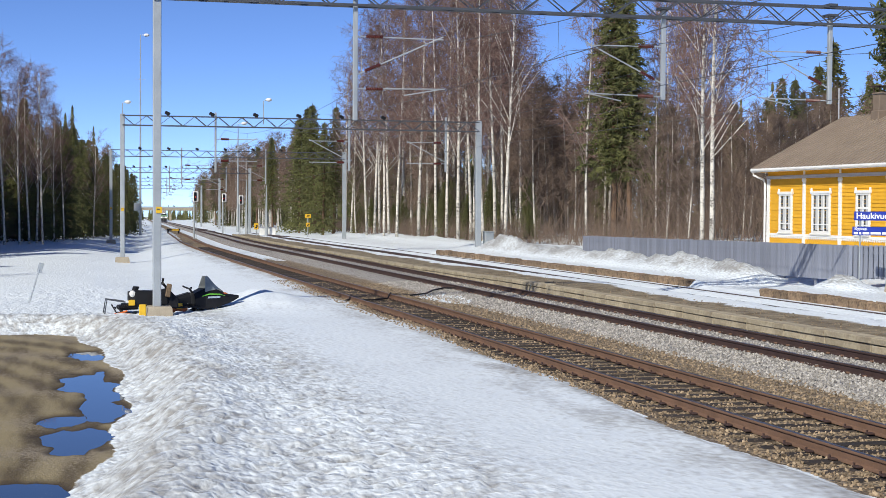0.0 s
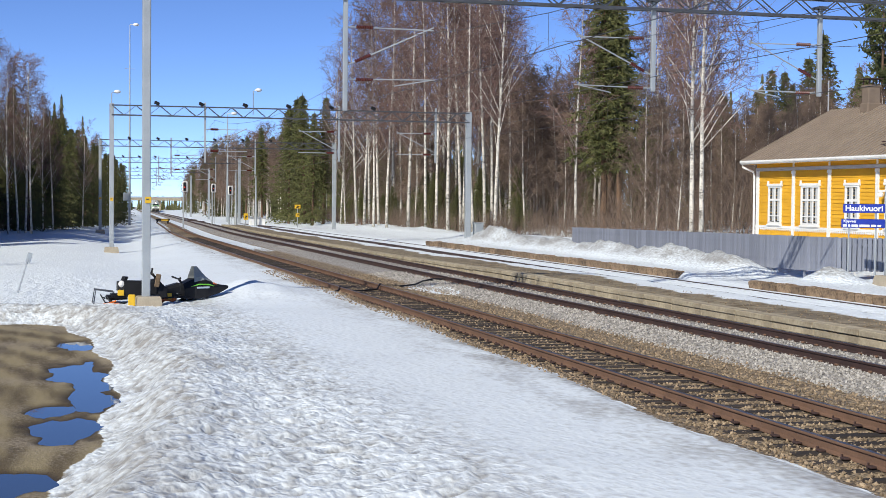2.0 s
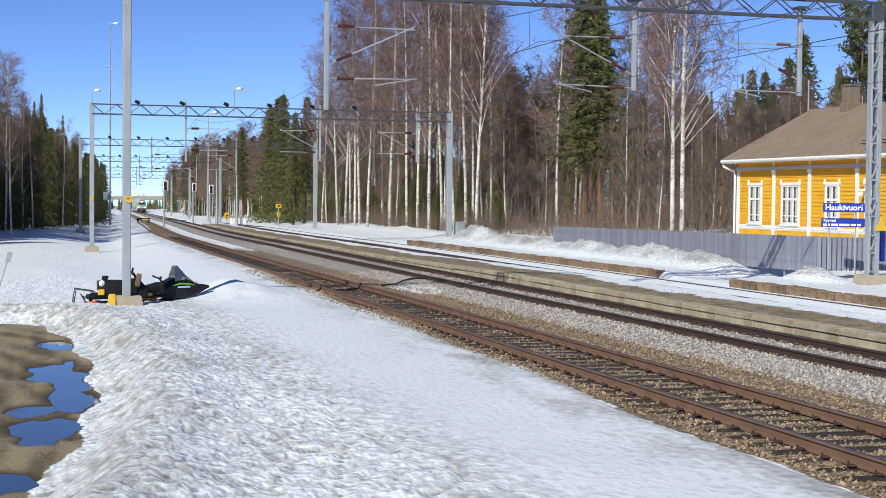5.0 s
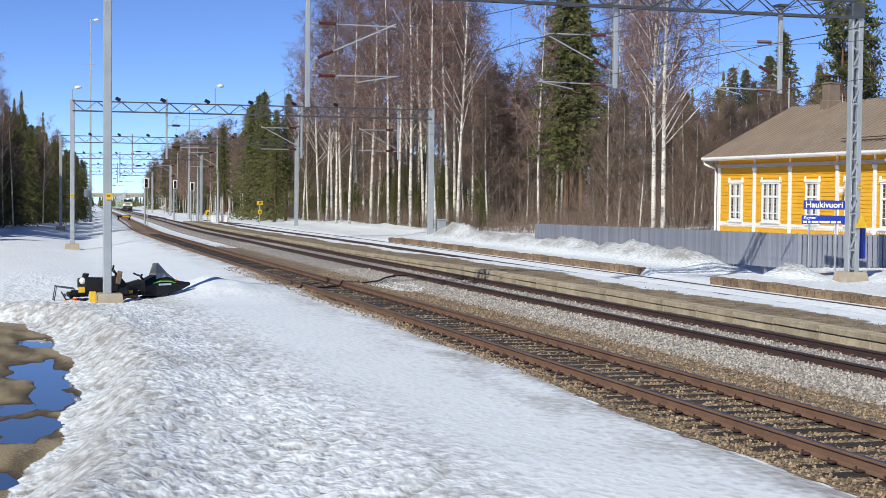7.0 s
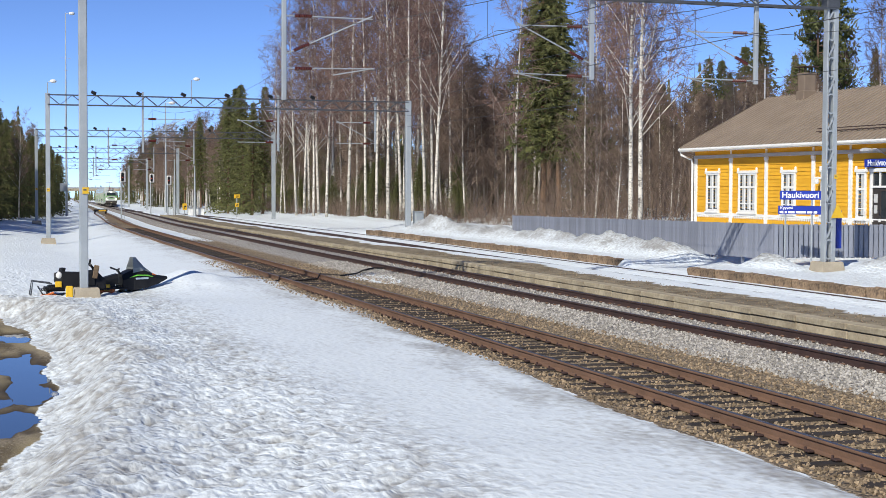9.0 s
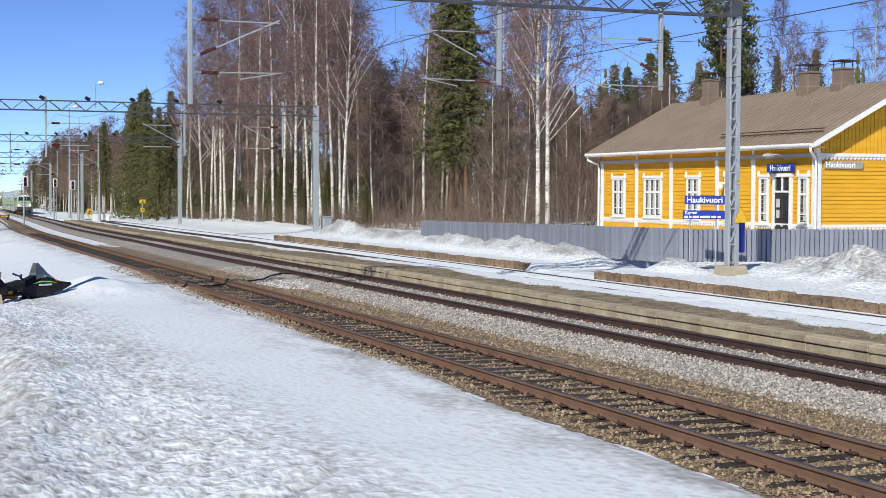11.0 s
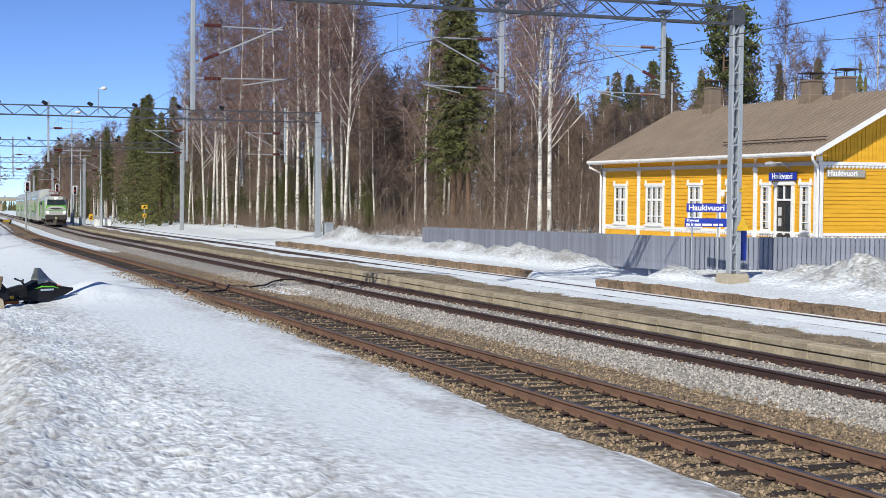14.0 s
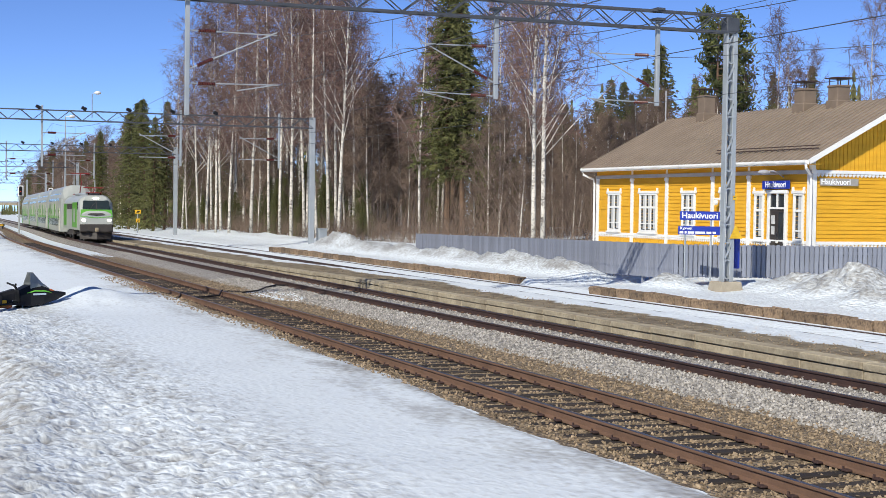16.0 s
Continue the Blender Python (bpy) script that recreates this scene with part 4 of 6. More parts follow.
    letters("lettering", "Haukivuori", 0.32, LETTER, s, pose(36.55, HY0 - 0.105, 4.16, 90))
    s = part("name_board", Shape().box((HX - 0.13, 53.6, 4.05), (0.05, 2.0, 0.34), ch=0.008), BLUE, h, "small blue name board over the door")
    letters("lettering", "Haukivuori", 0.34, LETTER, s, pose(HX - 0.16, 53.6, 4.05, 90, 0, -90))
    part("wall_lamp", Shape().tube([(HX, 53.2, 4.35), (HX - 0.5, 53.2, 4.62), (HX - 0.7, 53.3, 4.6)], 0.025).ball((HX - 0.85, 53.4, 4.56), (0.3, 0.2, 0.1)), GREY_TRIM, h, "grey outdoor wall lamp")
    part("security_camera", Shape().ball((HX - 0.35, 57.95, 3.3), 0.12).bar((HX, 57.95, 3.5), (HX - 0.35, 57.95, 3.42), 0.06).box((HX - 0.3, 57.95, 3.45), (0.3, 0.16, 0.1), ch=0.02), WHITE, h, "white wall camera", smooth=False)
    part("vent_pipe", Shape().tube([(40, 71.2, 7.6), (40, 71.2, 9.3)], 0.04), GREY_TRIM, h)


station()


# ---- fence and station sign ----
def fences():
    f = thing("board_fence", "blue-grey board fence standing behind snow banks", "fence", group="fences")
    bw = Shape().box((0, 0, 0), (0.022, 0.185, 1.3), ch=0.006).mesh("board", FENCE)
    a, b = Vector((28.0, 49.0)), Vector((28.0, 77.0))
    n = 145
    for k in range(n):
        u = (k + 0.5) / n
        p = a.lerp(b, u)
        part("board", bw, FENCE, f).matrix_basis = pose(p.x, p.y, 1.04 - 0.24 * u + rng.uniform(-0.008, 0.008))
    for z in (0.75, 1.4):
        part("fence_rail", Shape().bar((28.06, 49, z), (28.06, 77, z - 0.24), 0.05, 0.09), FENCE, f)
    for k in range(12):
        u = k / 11
        part("post", Shape().box((28.12, 49 + 28 * u, 0.85 - 0.24 * u), (0.1, 0.1, 1.5), ch=0.01), FENCE, f)
    g = thing("picket_fence", "blue-grey double picket fence before the station house", "fence", group="fences")
    pk = Shape().box((0, 0, 0), (0.142, 0.022, 1.2), ch=0.006).mesh("picket", FENCE)
    a, b = Vector((27.98, 48.95)), Vector((37.2, 45.7))
    d = (b - a)
    ang = math.degrees(math.atan2(d.y, d.x))
    n = int(d.length / 0.178)
    for k in range(n):
        p = a.lerp(b, (k + 0.5) / n)
        part("picket", pk, FENCE, g).matrix_basis = pose(p.x, p.y, 1.09 + rng.uniform(-0.012, 0.012), 0, rng.uniform(-0.8, 0.8), ang)
        p = a.lerp(b, (k + 1.0) / n) + Vector((-d.y, d.x)).normalized() * 0.085
        part("picket", pk, FENCE, g).matrix_basis = pose(p.x, p.y, 1.06 + rng.uniform(-0.012, 0.012), 0, rng.uniform(-0.8, 0.8), ang)
    q = Vector((-d.y, d.x)).normalized() * 0.045
    for z in (0.78, 1.42):
        part("fence_rail", Shape().bar((a.x + q.x, a.y + q.y, z), (b.x + q.x, b.y + q.y, z), 0.045, 0.09), FENCE, g)
    for k in range(6):
        p = a.lerp(b, k / 5)
        part("post", Shape().box((p.x + q.x * 2.2, p.y + q.y * 2.2, 0.95), (0.1, 0.1, 1.5), ch=0.01), FENCE, g)


fences()


def station_sign():
    s = thing("station_sign", "blue station name sign on two thin steel posts", "sign", pose(27.55, 46.45, 0, 0, 0, -30.8))
    for z, hh, w, x in ((2.76, 0.31, 1.40, 0.02), (2.24, 0.30, 1.47, 0.0)):
        b = part("sign_board", Shape().box((x, 0, z), (w, 0.04, hh), ch=0.006), BLUE, s, "deep blue enamel board with white lettering")
        if z > 2.5:
            letters("lettering", "Haukivuori", 0.285, LETTER, b, pose(x, -0.026, z, 90))
        else:
            letters("lettering", "Kyyvesi", 0.14, LETTER, b, pose(x - 0.45, -0.026, z + 0.075, 90))
            bars = Shape()
            xx = -0.7
            for w2 in (0.13, 0.07, 0.22, 0.34, 0.17, 0.12):
                bars.box((xx + w2 / 2 + 0.02, -0.024, z - 0.075), (w2, 0.008, 0.075))
                xx += w2 + 0.045
            part("small_print", bars, LETTER, b)
    for x in (-0.48, 0.42):
        part("post", Shape().tube([(x, 0.04, 0.2), (x, 0.04, 2.85)], 0.03, 8), GALV, s)


station_sign()


# ---- snowmobiles ----
def snowmobile():
    s = thing("snowmobile", "black snowmobile with green stripes and clear windscreen on the snow", "snowmobile", pose(3.15, 46.1, -0.36, 0, -1, 14), "snowmobiles")
    def ring(x, w, zb, zt, k=0.35):
        return [(x, -w, zb), (x, w, zb), (x, w, zb + (zt - zb) * (1 - k)), (x, w * 0.62, zt), (x, -w * 0.62, zt), (x, -w, zb + (zt - zb) * (1 - k))]
    part("hood", Shape().loft([ring(1.15, 0.36, 0.22, 0.70), ring(1.5, 0.44, 0.2, 0.86), ring(1.9, 0.42, 0.24, 0.82), ring(2.35, 0.32, 0.36, 0.64), ring(2.72, 0.12, 0.5, 0.58)]), BLACK, s, "black pointed hood", smooth=False)
    for sy in (-1, 1):
        part("stripe", Shape().tube([(1.35, sy * 0.435, 0.62), (1.6, sy * 0.45, 0.68), (1.95, sy * 0.425, 0.66), (2.15, sy * 0.37, 0.6)], [0.012, 0.024, 0.024, 0.008], 5), GREEN, s, "bright green stripe")
        part("emblem", Shape().box((1.75, sy * 0.445, 0.57), (0.42, 0.02, 0.06), ch=0.006), PALE_BLUE, s, "pale blue emblem")
        part("ski", Shape().loft([[(x, sy * 0.42 - 0.07, z), (x, sy * 0.42 + 0.07, z), (x, sy * 0.42 + 0.07, z + 0.03), (x, sy * 0.42 - 0.07, z + 0.03)] for x, z in ((1.2, 0.02), (1.8, 0.0), (2.4, 0.02), (2.75, 0.14))]), BLACK, s, "black plastic ski")
        part("ski_leg", Shape().bar((1.9, sy * 0.4, 0.05), (1.75, sy * 0.34, 0.4), 0.06), GALV_DARK, s)
        part("footwell", Shape().box((0.75, sy * 0.32, 0.28), (1.1, 0.18, 0.06), ch=0.01), BLACK, s)
    part("headlamp", Shape().box((2.2, -0.2, 0.66), (0.16, 0.14, 0.07), pose(0, 0, 0, 0, 20, 20), 0.015), ORANGE, s, "orange lamp")
    ws = Shape()
    for k, (z, xf, xb, hw) in enumerate(((0.72, 2.2, 1.5, 0.36), (0.92, 1.95, 1.52, 0.32), (1.26, 1.68, 1.58, 0.14))):
        arc = [(xb, -hw), (xf * 0.6 + xb * 0.4, -hw * 0.8), (xf, -hw * 0.3), (xf, hw * 0.3), (xf * 0.6 + xb * 0.4, hw * 0.8), (xb, hw)]
        ring_k = [(x, y, z) for x, y in arc] + [(x - 0.02, y * 0.95, z) for x, y in reversed(arc)]
        ws_rings = [ring_k] if k == 0 else ws_rings + [ring_k]
    ws.loft(ws_rings)
    part("windscreen", ws, SCREEN, s, "hazy clear windscreen")
    part("handlebar", Shape().tube([(1.0, -0.4, 0.92), (1.08, -0.15, 0.86), (1.08, 0.15, 0.86), (1.0, 0.4, 0.92)], 0.03, 6).bar((1.08, 0, 0.86), (1.25, 0, 0.6), 0.06), BLACK, s)
    part("seat", Shape().loft([ring(-0.65, 0.2, 0.4, 0.72), ring(-0.3, 0.24, 0.38, 0.62), ring(0.5, 0.24, 0.36, 0.6), ring(1.05, 0.2, 0.4, 0.74)]), BLACK, s, "black padded seat")
    part("backrest", Shape().loft([[(x, -0.17, z), (x, 0.17, z), (x + 0.1, 0.17, z), (x + 0.1, -0.17, z)] for x, z in ((-0.68, 0.66), (-0.76, 0.9), (-0.72, 1.0))]), BLACK, s, "black padded backrest")
    part("backrest", Shape().loft([[(x, -0.14, z), (x, 0.14, z), (x + 0.08, 0.14, z), (x + 0.08, -0.14, z)] for x, z in ((0.32, 0.58), (0.28, 0.74), (0.3, 0.8))]), BLACK, s)
    part("tunnel", Shape().box((-0.15, 0, 0.34), (2.2, 0.44, 0.16), ch=0.02), BLACK, s)
    part("decal", Shape().box((0.35, -0.235, 0.52), (0.5, 0.02, 0.05)).box((-0.2, -0.23, 0.5), (0.24, 0.02, 0.07)), PALE_BLUE, s, "pale side decal")
    tr = Shape()
    path = [(-1.2, 0.3), (-1.1, 0.06), (0.9, 0.0), (1.25, 0.16), (1.1, 0.3)]
    tr.loft([[(x, -0.2, z), (x, 0.2, z), (x, 0.2, z + 0.04), (x, -0.2, z + 0.04)] for x, z in path])
    part("track_belt", tr, BLACK, s, "ribbed rubber drive belt")
    part("belly_pan", Shape().box((0.55, -0.3, 0.2), (0.7, 0.06, 0.16), ch=0.02), ORANGE, s, "orange suspension arm")
    part("tag", Shape().box((0.62, -0.36, 0.32), (0.2, 0.02, 0.2), ch=0.01), YELLOW, s, "yellow tag")
    return s


def cargo_machine():
    s = thing("snowmobile", "black snowmobile with rear rack and orange suspension parked behind the column", "snowmobile", pose(2.5, 45.75, -0.31, 0, 0, 3), "snowmobiles")
    part("seat", Shape().loft([[(x, -w, zb), (x, w, zb), (x, w, zt - 0.08), (x, w * 0.6, zt), (x, -w * 0.6, zt), (x, -w, zt - 0.08)] for x, w, zb, zt in ((-0.25, 0.16, 0.45, 0.72), (-0.05, 0.24, 0.36, 0.76), (0.5, 0.26, 0.32, 0.74), (0.95, 0.24, 0.36, 0.8))]), BLACK, s, "black quilted seat")
    part("lamp", Shape().ball((-0.13, -0.2, 0.66), (0.1, 0.06, 0.1)), WHITE, s, "round white reflector")
    part("rack", Shape().tube([(-1.0, -0.25, 0.0), (-0.92, -0.25, 0.5), (-0.35, -0.25, 0.42)], 0.022).tube([(-1.0, 0.25, 0.0), (-0.92, 0.25, 0.5), (-0.35, 0.25, 0.42)], 0.022).bar((-0.92, -0.25, 0.5), (-0.92, 0.25, 0.5), 0.04).bar((-0.6, -0.25, 0.46), (-0.6, 0.25, 0.46), 0.04), GALV_DARK, s, "tubular steel rear rack")
    part("tag", Shape().box((-0.16, -0.28, 0.4), (0.2, 0.02, 0.17), ch=0.01), YELLOW, s, "yellow tag")
    part("tunnel", Shape().box((0.3, 0, 0.3), (1.5, 0.44, 0.14), ch=0.02), BLACK, s)
    part("track_belt", Shape().loft([[(x, -0.2, z), (x, 0.2, z), (x, 0.2, z + 0.05), (x, -0.2, z + 0.05)] for x, z in ((-0.75, 0.3), (-0.6, 0.05), (0.9, 0.0), (1.1, 0.2))]), BLACK, s, "ribbed rubber drive belt")
    lugs = Shape()
    for k in range(9):
        lugs.box((-0.65 + 0.06 * k, -0.12, 0.24 + 0.012 * k), (0.03, 0.28, 0.07), pose(0, 0, 0, 0, -30, 0))
    part("lugs", lugs, BLACK, s)
    part("suspension", Shape().box((-0.45, -0.25, 0.05), (0.5, 0.05, 0.1), ch=0.02).box((0.55, -0.27, 0.06), (0.4, 0.05, 0.1), pose(0, 0, 0, 0, 15, 0), 0.02).tube([(-0.6, -0.25, 0.06), (-0.3, -0.25, 0.16)], 0.03), ORANGE, s, "orange suspension arms")
    part("side_decal", Shape().box((0.3, -0.25, 0.22), (0.5, 0.02, 0.11), ch=0.008), PALE_BLUE, s)
    part("console", Shape().loft([[(x, -w, zb), (x, w, zb), (x, w * 0.6, zt), (x, -w * 0.6, zt)] for x, w, zb, zt in ((0.75, 0.16, 0.3, 0.7), (1.0, 0.22, 0.25, 0.8), (1.3, 0.2, 0.25, 0.5))]), BLACK, s)
    part("handlebar", Shape().tube([(0.8, -0.36, 0.98), (0.92, -0.1, 0.86), (0.92, 0.1, 0.86), (0.8, 0.36, 0.98)], 0.03, 6).bar((0.92, 0, 0.86), (1.0, 0, 0.7), 0.08).tube([(0.78, -0.3, 0.95), (0.8, -0.38, 1.12)], 0.035), BLACK, s)
    part("cover", Shape().box((0.98, -0.28, 0.75), (0.16, 0.05, 0.4), pose(0, 0, 0, 0, 10, 0), 0.02), OLD_STONE, s, "weathered brown side cover")
    return s


GREEN = mat("bright_green", (0.16, 0.55, 0.05), (0.13, 0.47, 0.04), 3, 0.4, bump=0)
PALE_BLUE = mat("pale_decal", (0.45, 0.52, 0.6), (0.3, 0.4, 0.5), 8, 0.4, bump=0)
ORANGE = mat("orange_parts", (0.7, 0.17, 0.02), (0.5, 0.1, 0.02), 8, 0.5, bump=0.05)
SCREEN = mat("hazy_screen", (0.32, 0.34, 0.33), (0.22, 0.24, 0.24), 3, 0.25, bump=0)
for machine, k in ((snowmobile(), 0.92), (cargo_machine(), 1.0)):
    machine.scale = (0.95, 0.95, k)
st = thing("snow_stake", "leaning grey marker stake in the snow", "stake")
part("stake", Shape().tube([(-0.72, 52.3, -0.5), (-0.34, 52.5, 0.78)], 0.028, 6), GALV, st)
part("marker", Shape().box((-0.3, 52.5, 0.85), (0.16, 0.03, 0.34), pose(0, 0, 0, 0, 15, 0), 0.01), GALV, st)


# ---- lineside things far off ----
RED = glow("red_signal", (1.0, 0.05, 0.03), 0.7)


def signal(x, y, h):
    z = top_at(x, y)
    s = thing("rail_signal", "tall light signal with white hood on a grey pole", "signal", group="rail signals")
    part("pole", Shape().tube([(x, y, z - 0.3), (x, y, z + h)], 0.09, 8), GALV, s)
    part("signal_head", Shape().box((x + 0.18, y, z + h + 0.3), (0.6, 0.3, 1.15), ch=0.08), WHITE, s)
    part("target", Shape().box((x + 0.12, y - 0.17, z + h + 0.3), (0.3, 0.05, 0.95), ch=0.06), BLACK, s, "black lamp face")
    part("lamp", Shape().ball((x + 0.12, y - 0.2, z + h + 0.25), (0.055, 0.05, 0.055)), RED, s, "glowing red lamp")
    part("ladder", Shape().bar((x + 0.3, y, z), (x + 0.3, y, z + h), 0.04), GALV, s)


signal(15.2, 165, 4.3)
signal(22.2, 200, 4.6)
signal(23.2, 190, 4.0)


def buffer_stop(y):
    x, z = siding(y), grade(y)
    s = thing("buffer_stop", "black timber buffer stop with yellow board closing the siding", "buffer stop", pose(x, y, z))
    for sx in (-0.75, 0.75):
        part("upright", Shape().box((sx, 0.1, 0.15), (0.2, 0.24, 0.7), ch=0.02), BLACK, s)
        part("brace", Shape().bar((sx, 0.1, 0.4), (sx, 1.4, -0.15), 0.14), BLACK, s)
    part("cross_beam", Shape().box((0, -0.05, 0.36), (1.9, 0.26, 0.26), ch=0.03), BLACK, s)
    part("warning_board", Shape().box((0.25, -0.2, 0.3), (1.0, 0.04, 0.16), ch=0.01), YELLOW, s, "yellow warning board")


buffer_stop(215.4)


def yellow_post(x, y, plates, h):
    z = top_at(x, y)
    s = thing("lineside_sign", "yellow lineside board on a thin grey post", "sign", group="yellow lineside boards")
    part("post", Shape().tube([(x, y, z - 0.3), (x, y, z + h)], 0.05, 6), GALV, s)
    for zz, w, hh in plates:
        part("board", Shape().box((x, y - 0.07, z + zz), (w, 0.03, hh), ch=0.01), YELLOW, s)
        part("mark", Shape().box((x + 0.06, y - 0.09, z + zz + 0.04), (w * 0.45, 0.01, hh * 0.22)).box((x - 0.02, y - 0.09, z + zz - hh * 0.2), (w * 0.4, 0.01, hh * 0.18)), BLACK, s)


yellow_post(27.7, 165, ((2.3, 0.65, 0.42), (1.35, 0.42, 0.42)), 2.5)
yellow_post(23.3, 175, ((1.1, 0.5, 0.75),), 1.4)
c = thing("cable_cabinet", "small grey lineside cabinet beside the column", "cabinet", pose(28.9, 98.2, top_at(28.9, 98.2) - 0.1, 0, 0, 4))
part("body", Shape().box((0, 0, 0.5), (0.6, 0.5, 1.2), ch=0.02), GALV, c)
part("lid", Shape().box((0, 0, 1.14), (0.7, 0.6, 0.08), ch=0.02), GALV, c)
part("cabinet_door", Shape().box((0, -0.26, 0.55), (0.5, 0.02, 0.9), ch=0.008), GALV, c)
c = thing("relay_hut", "low pale concrete relay box on the snow", "hut", pose(27.0, 192, top_at(27.0, 192), 0, 0, 3))
part("body", Shape().box((0, 0, 0.45), (1.9, 1.4, 1.1), ch=0.03), WHITE, c)
part("lid", Shape().box((0, 0, 1.04), (2.05, 1.55, 0.1), ch=0.02), GREY_TRIM, c)


def mast(x, y, h, label, lamps=1, antennas=False, box=False):
    z = top_at(x, y)
    s = thing("light_mast", label, "mast", group="tall masts")
    part("pole", Shape().tube([(x, y, z - 0.3), (x, y, z + h * 0.5), (x, y, z + h)], [0.2, 0.12, 0.06], 8), GALV, s)
    if lamps:
        part("lamp_head", Shape().ball((x + 0.9, y, z + h), (0.45, 0.25, 0.24), 10, 6).bar((x, y, z + h), (x + 0.6, y, z + h), 0.08), WHITE, s, "white lamp head", smooth=True)
    if antennas:
        for k, w in ((0.6, 0.7), (0.66, 0.4), (0.72, 0.5), (0.78, 1.5), (0.55, 0.4)):
            part("antenna", Shape().bar((x - w / 2, y, z + h * k), (x + w / 2, y, z + h * k), 0.06), GALV, s)
    if box:
        part("equipment_box", Shape().box((x - 0.5, y, z + 4.3), (0.9, 0.7, 1.2), ch=0.05), GALV, s)


mast(13.2, 230, 30.0, "tall slender mast with aerials and a lamp", 1, True, True)
mast(26.0, 215, 15.5, "tall grey light mast with one lamp")
mast(24.9, 178, 6.0, "plain grey lineside pole", 0)
mast(23.8, 188, 6.8, "plain grey lineside pole", 0)
br = thing("road_bridge", "distant concrete road bridge over the railway", "bridge", pose(50, 770, -1.6, 0, 0, -3))
part("deck", Shape().box((-8, 0, 2.1), (62, 9, 1.3), ch=0.1), CONCRETE, br)
part("parapet", Shape().box((-8, -4.4, 3.1), (62, 0.2, 0.7), ch=0.04), GALV, br)
for x in (-14, 9):
    part("pier", Shape().box((x, 0, -2.2), (1.2, 6, 8), ch=0.1), CONCRETE, br)


# ---- train ----
TRAIN_WHITE = mat("train_pale_grey", (0.44, 0.46, 0.43), (0.36, 0.38, 0.36), 0.8, 0.35, bump=0.02, spec=0.5)
TRAIN_GREEN = mat("train_green", (0.13, 0.40, 0.05), (0.10, 0.33, 0.04), 0.8, 0.35, bump=0.02)
TRAIN_PALE_GREEN = mat("train_pale_green", (0.30, 0.46, 0.26), (0.25, 0.39, 0.22), 0.8, 0.35, bump=0.02)
CREAM = mat("cream_door", (0.62, 0.60, 0.50), (0.55, 0.53, 0.45), 2, 0.4, bump=0)
TRAIN_DARK = mat("train_underframe", (0.035, 0.032, 0.03), (0.06, 0.05, 0.045), 2, 0.7, bump=0.2)
TRAIN_ROOF = mat("train_roof", (0.36, 0.40, 0.44), (0.29, 0.32, 0.36), 0.8, 0.45, bump=0.03)
TRAIN_GLASS = mat("train_glass", (0.02, 0.03, 0.03), (0.03, 0.04, 0.04), 2, 0.06, bump=0, spec=0.8)
TRAIN_TINT = mat("train_tinted_window", (0.14, 0.19, 0.16), (0.09, 0.13, 0.11), 2, 0.08, bump=0, spec=0.8)
HEADLIGHT = glow("train_headlight", (1.0, 0.95, 0.75), 14.0)
RED_PAINT = mat("red_pantograph", (0.28, 0.03, 0.03), (0.2, 0.02, 0.02), 4, 0.5, bump=0)


def bogie(parent, y, w=2.3):
    b = part("bogie", Shape().box((0, y, 0.62), (w, 3.4, 0.28), ch=0.05).box((-w / 2 + 0.1, y, 0.55), (0.18, 3.6, 0.4), ch=0.05).box((w / 2 - 0.1, y, 0.55), (0.18, 3.6, 0.4), ch=0.05), TRAIN_DARK, parent, "dark bogie frame")
    for dy in (-1.25, 1.25):
        part("wheelset", Shape().tube([(-0.86, y + dy, 0.46), (-0.73, y + dy, 0.46)], 0.46, 16).tube([(0.73, y + dy, 0.46), (0.86, y + dy, 0.46)], 0.46, 16).tube([(-0.75, y + dy, 0.46), (0.75, y + dy, 0.46)], 0.08, 8), STEEL, b)


def section(hw, z0, zs, zt, r, y):
    """Half-rounded body section at y: side to height zs, then curving to the roof at zt."""
    pts = [(-hw, y, z0), (-hw, y, zs)]
    for k in range(1, 6):
        a = k / 6 * math.pi / 2
        pts.append((-hw + (hw - r) * 0 - 0 + hw * (1 - math.cos(a)) * (1 - r), y, zs + (zt - zs) * math.sin(a)))
    left = pts
    right = [(-x, yy, z) for x, yy, z in reversed(left)]
    return left + right


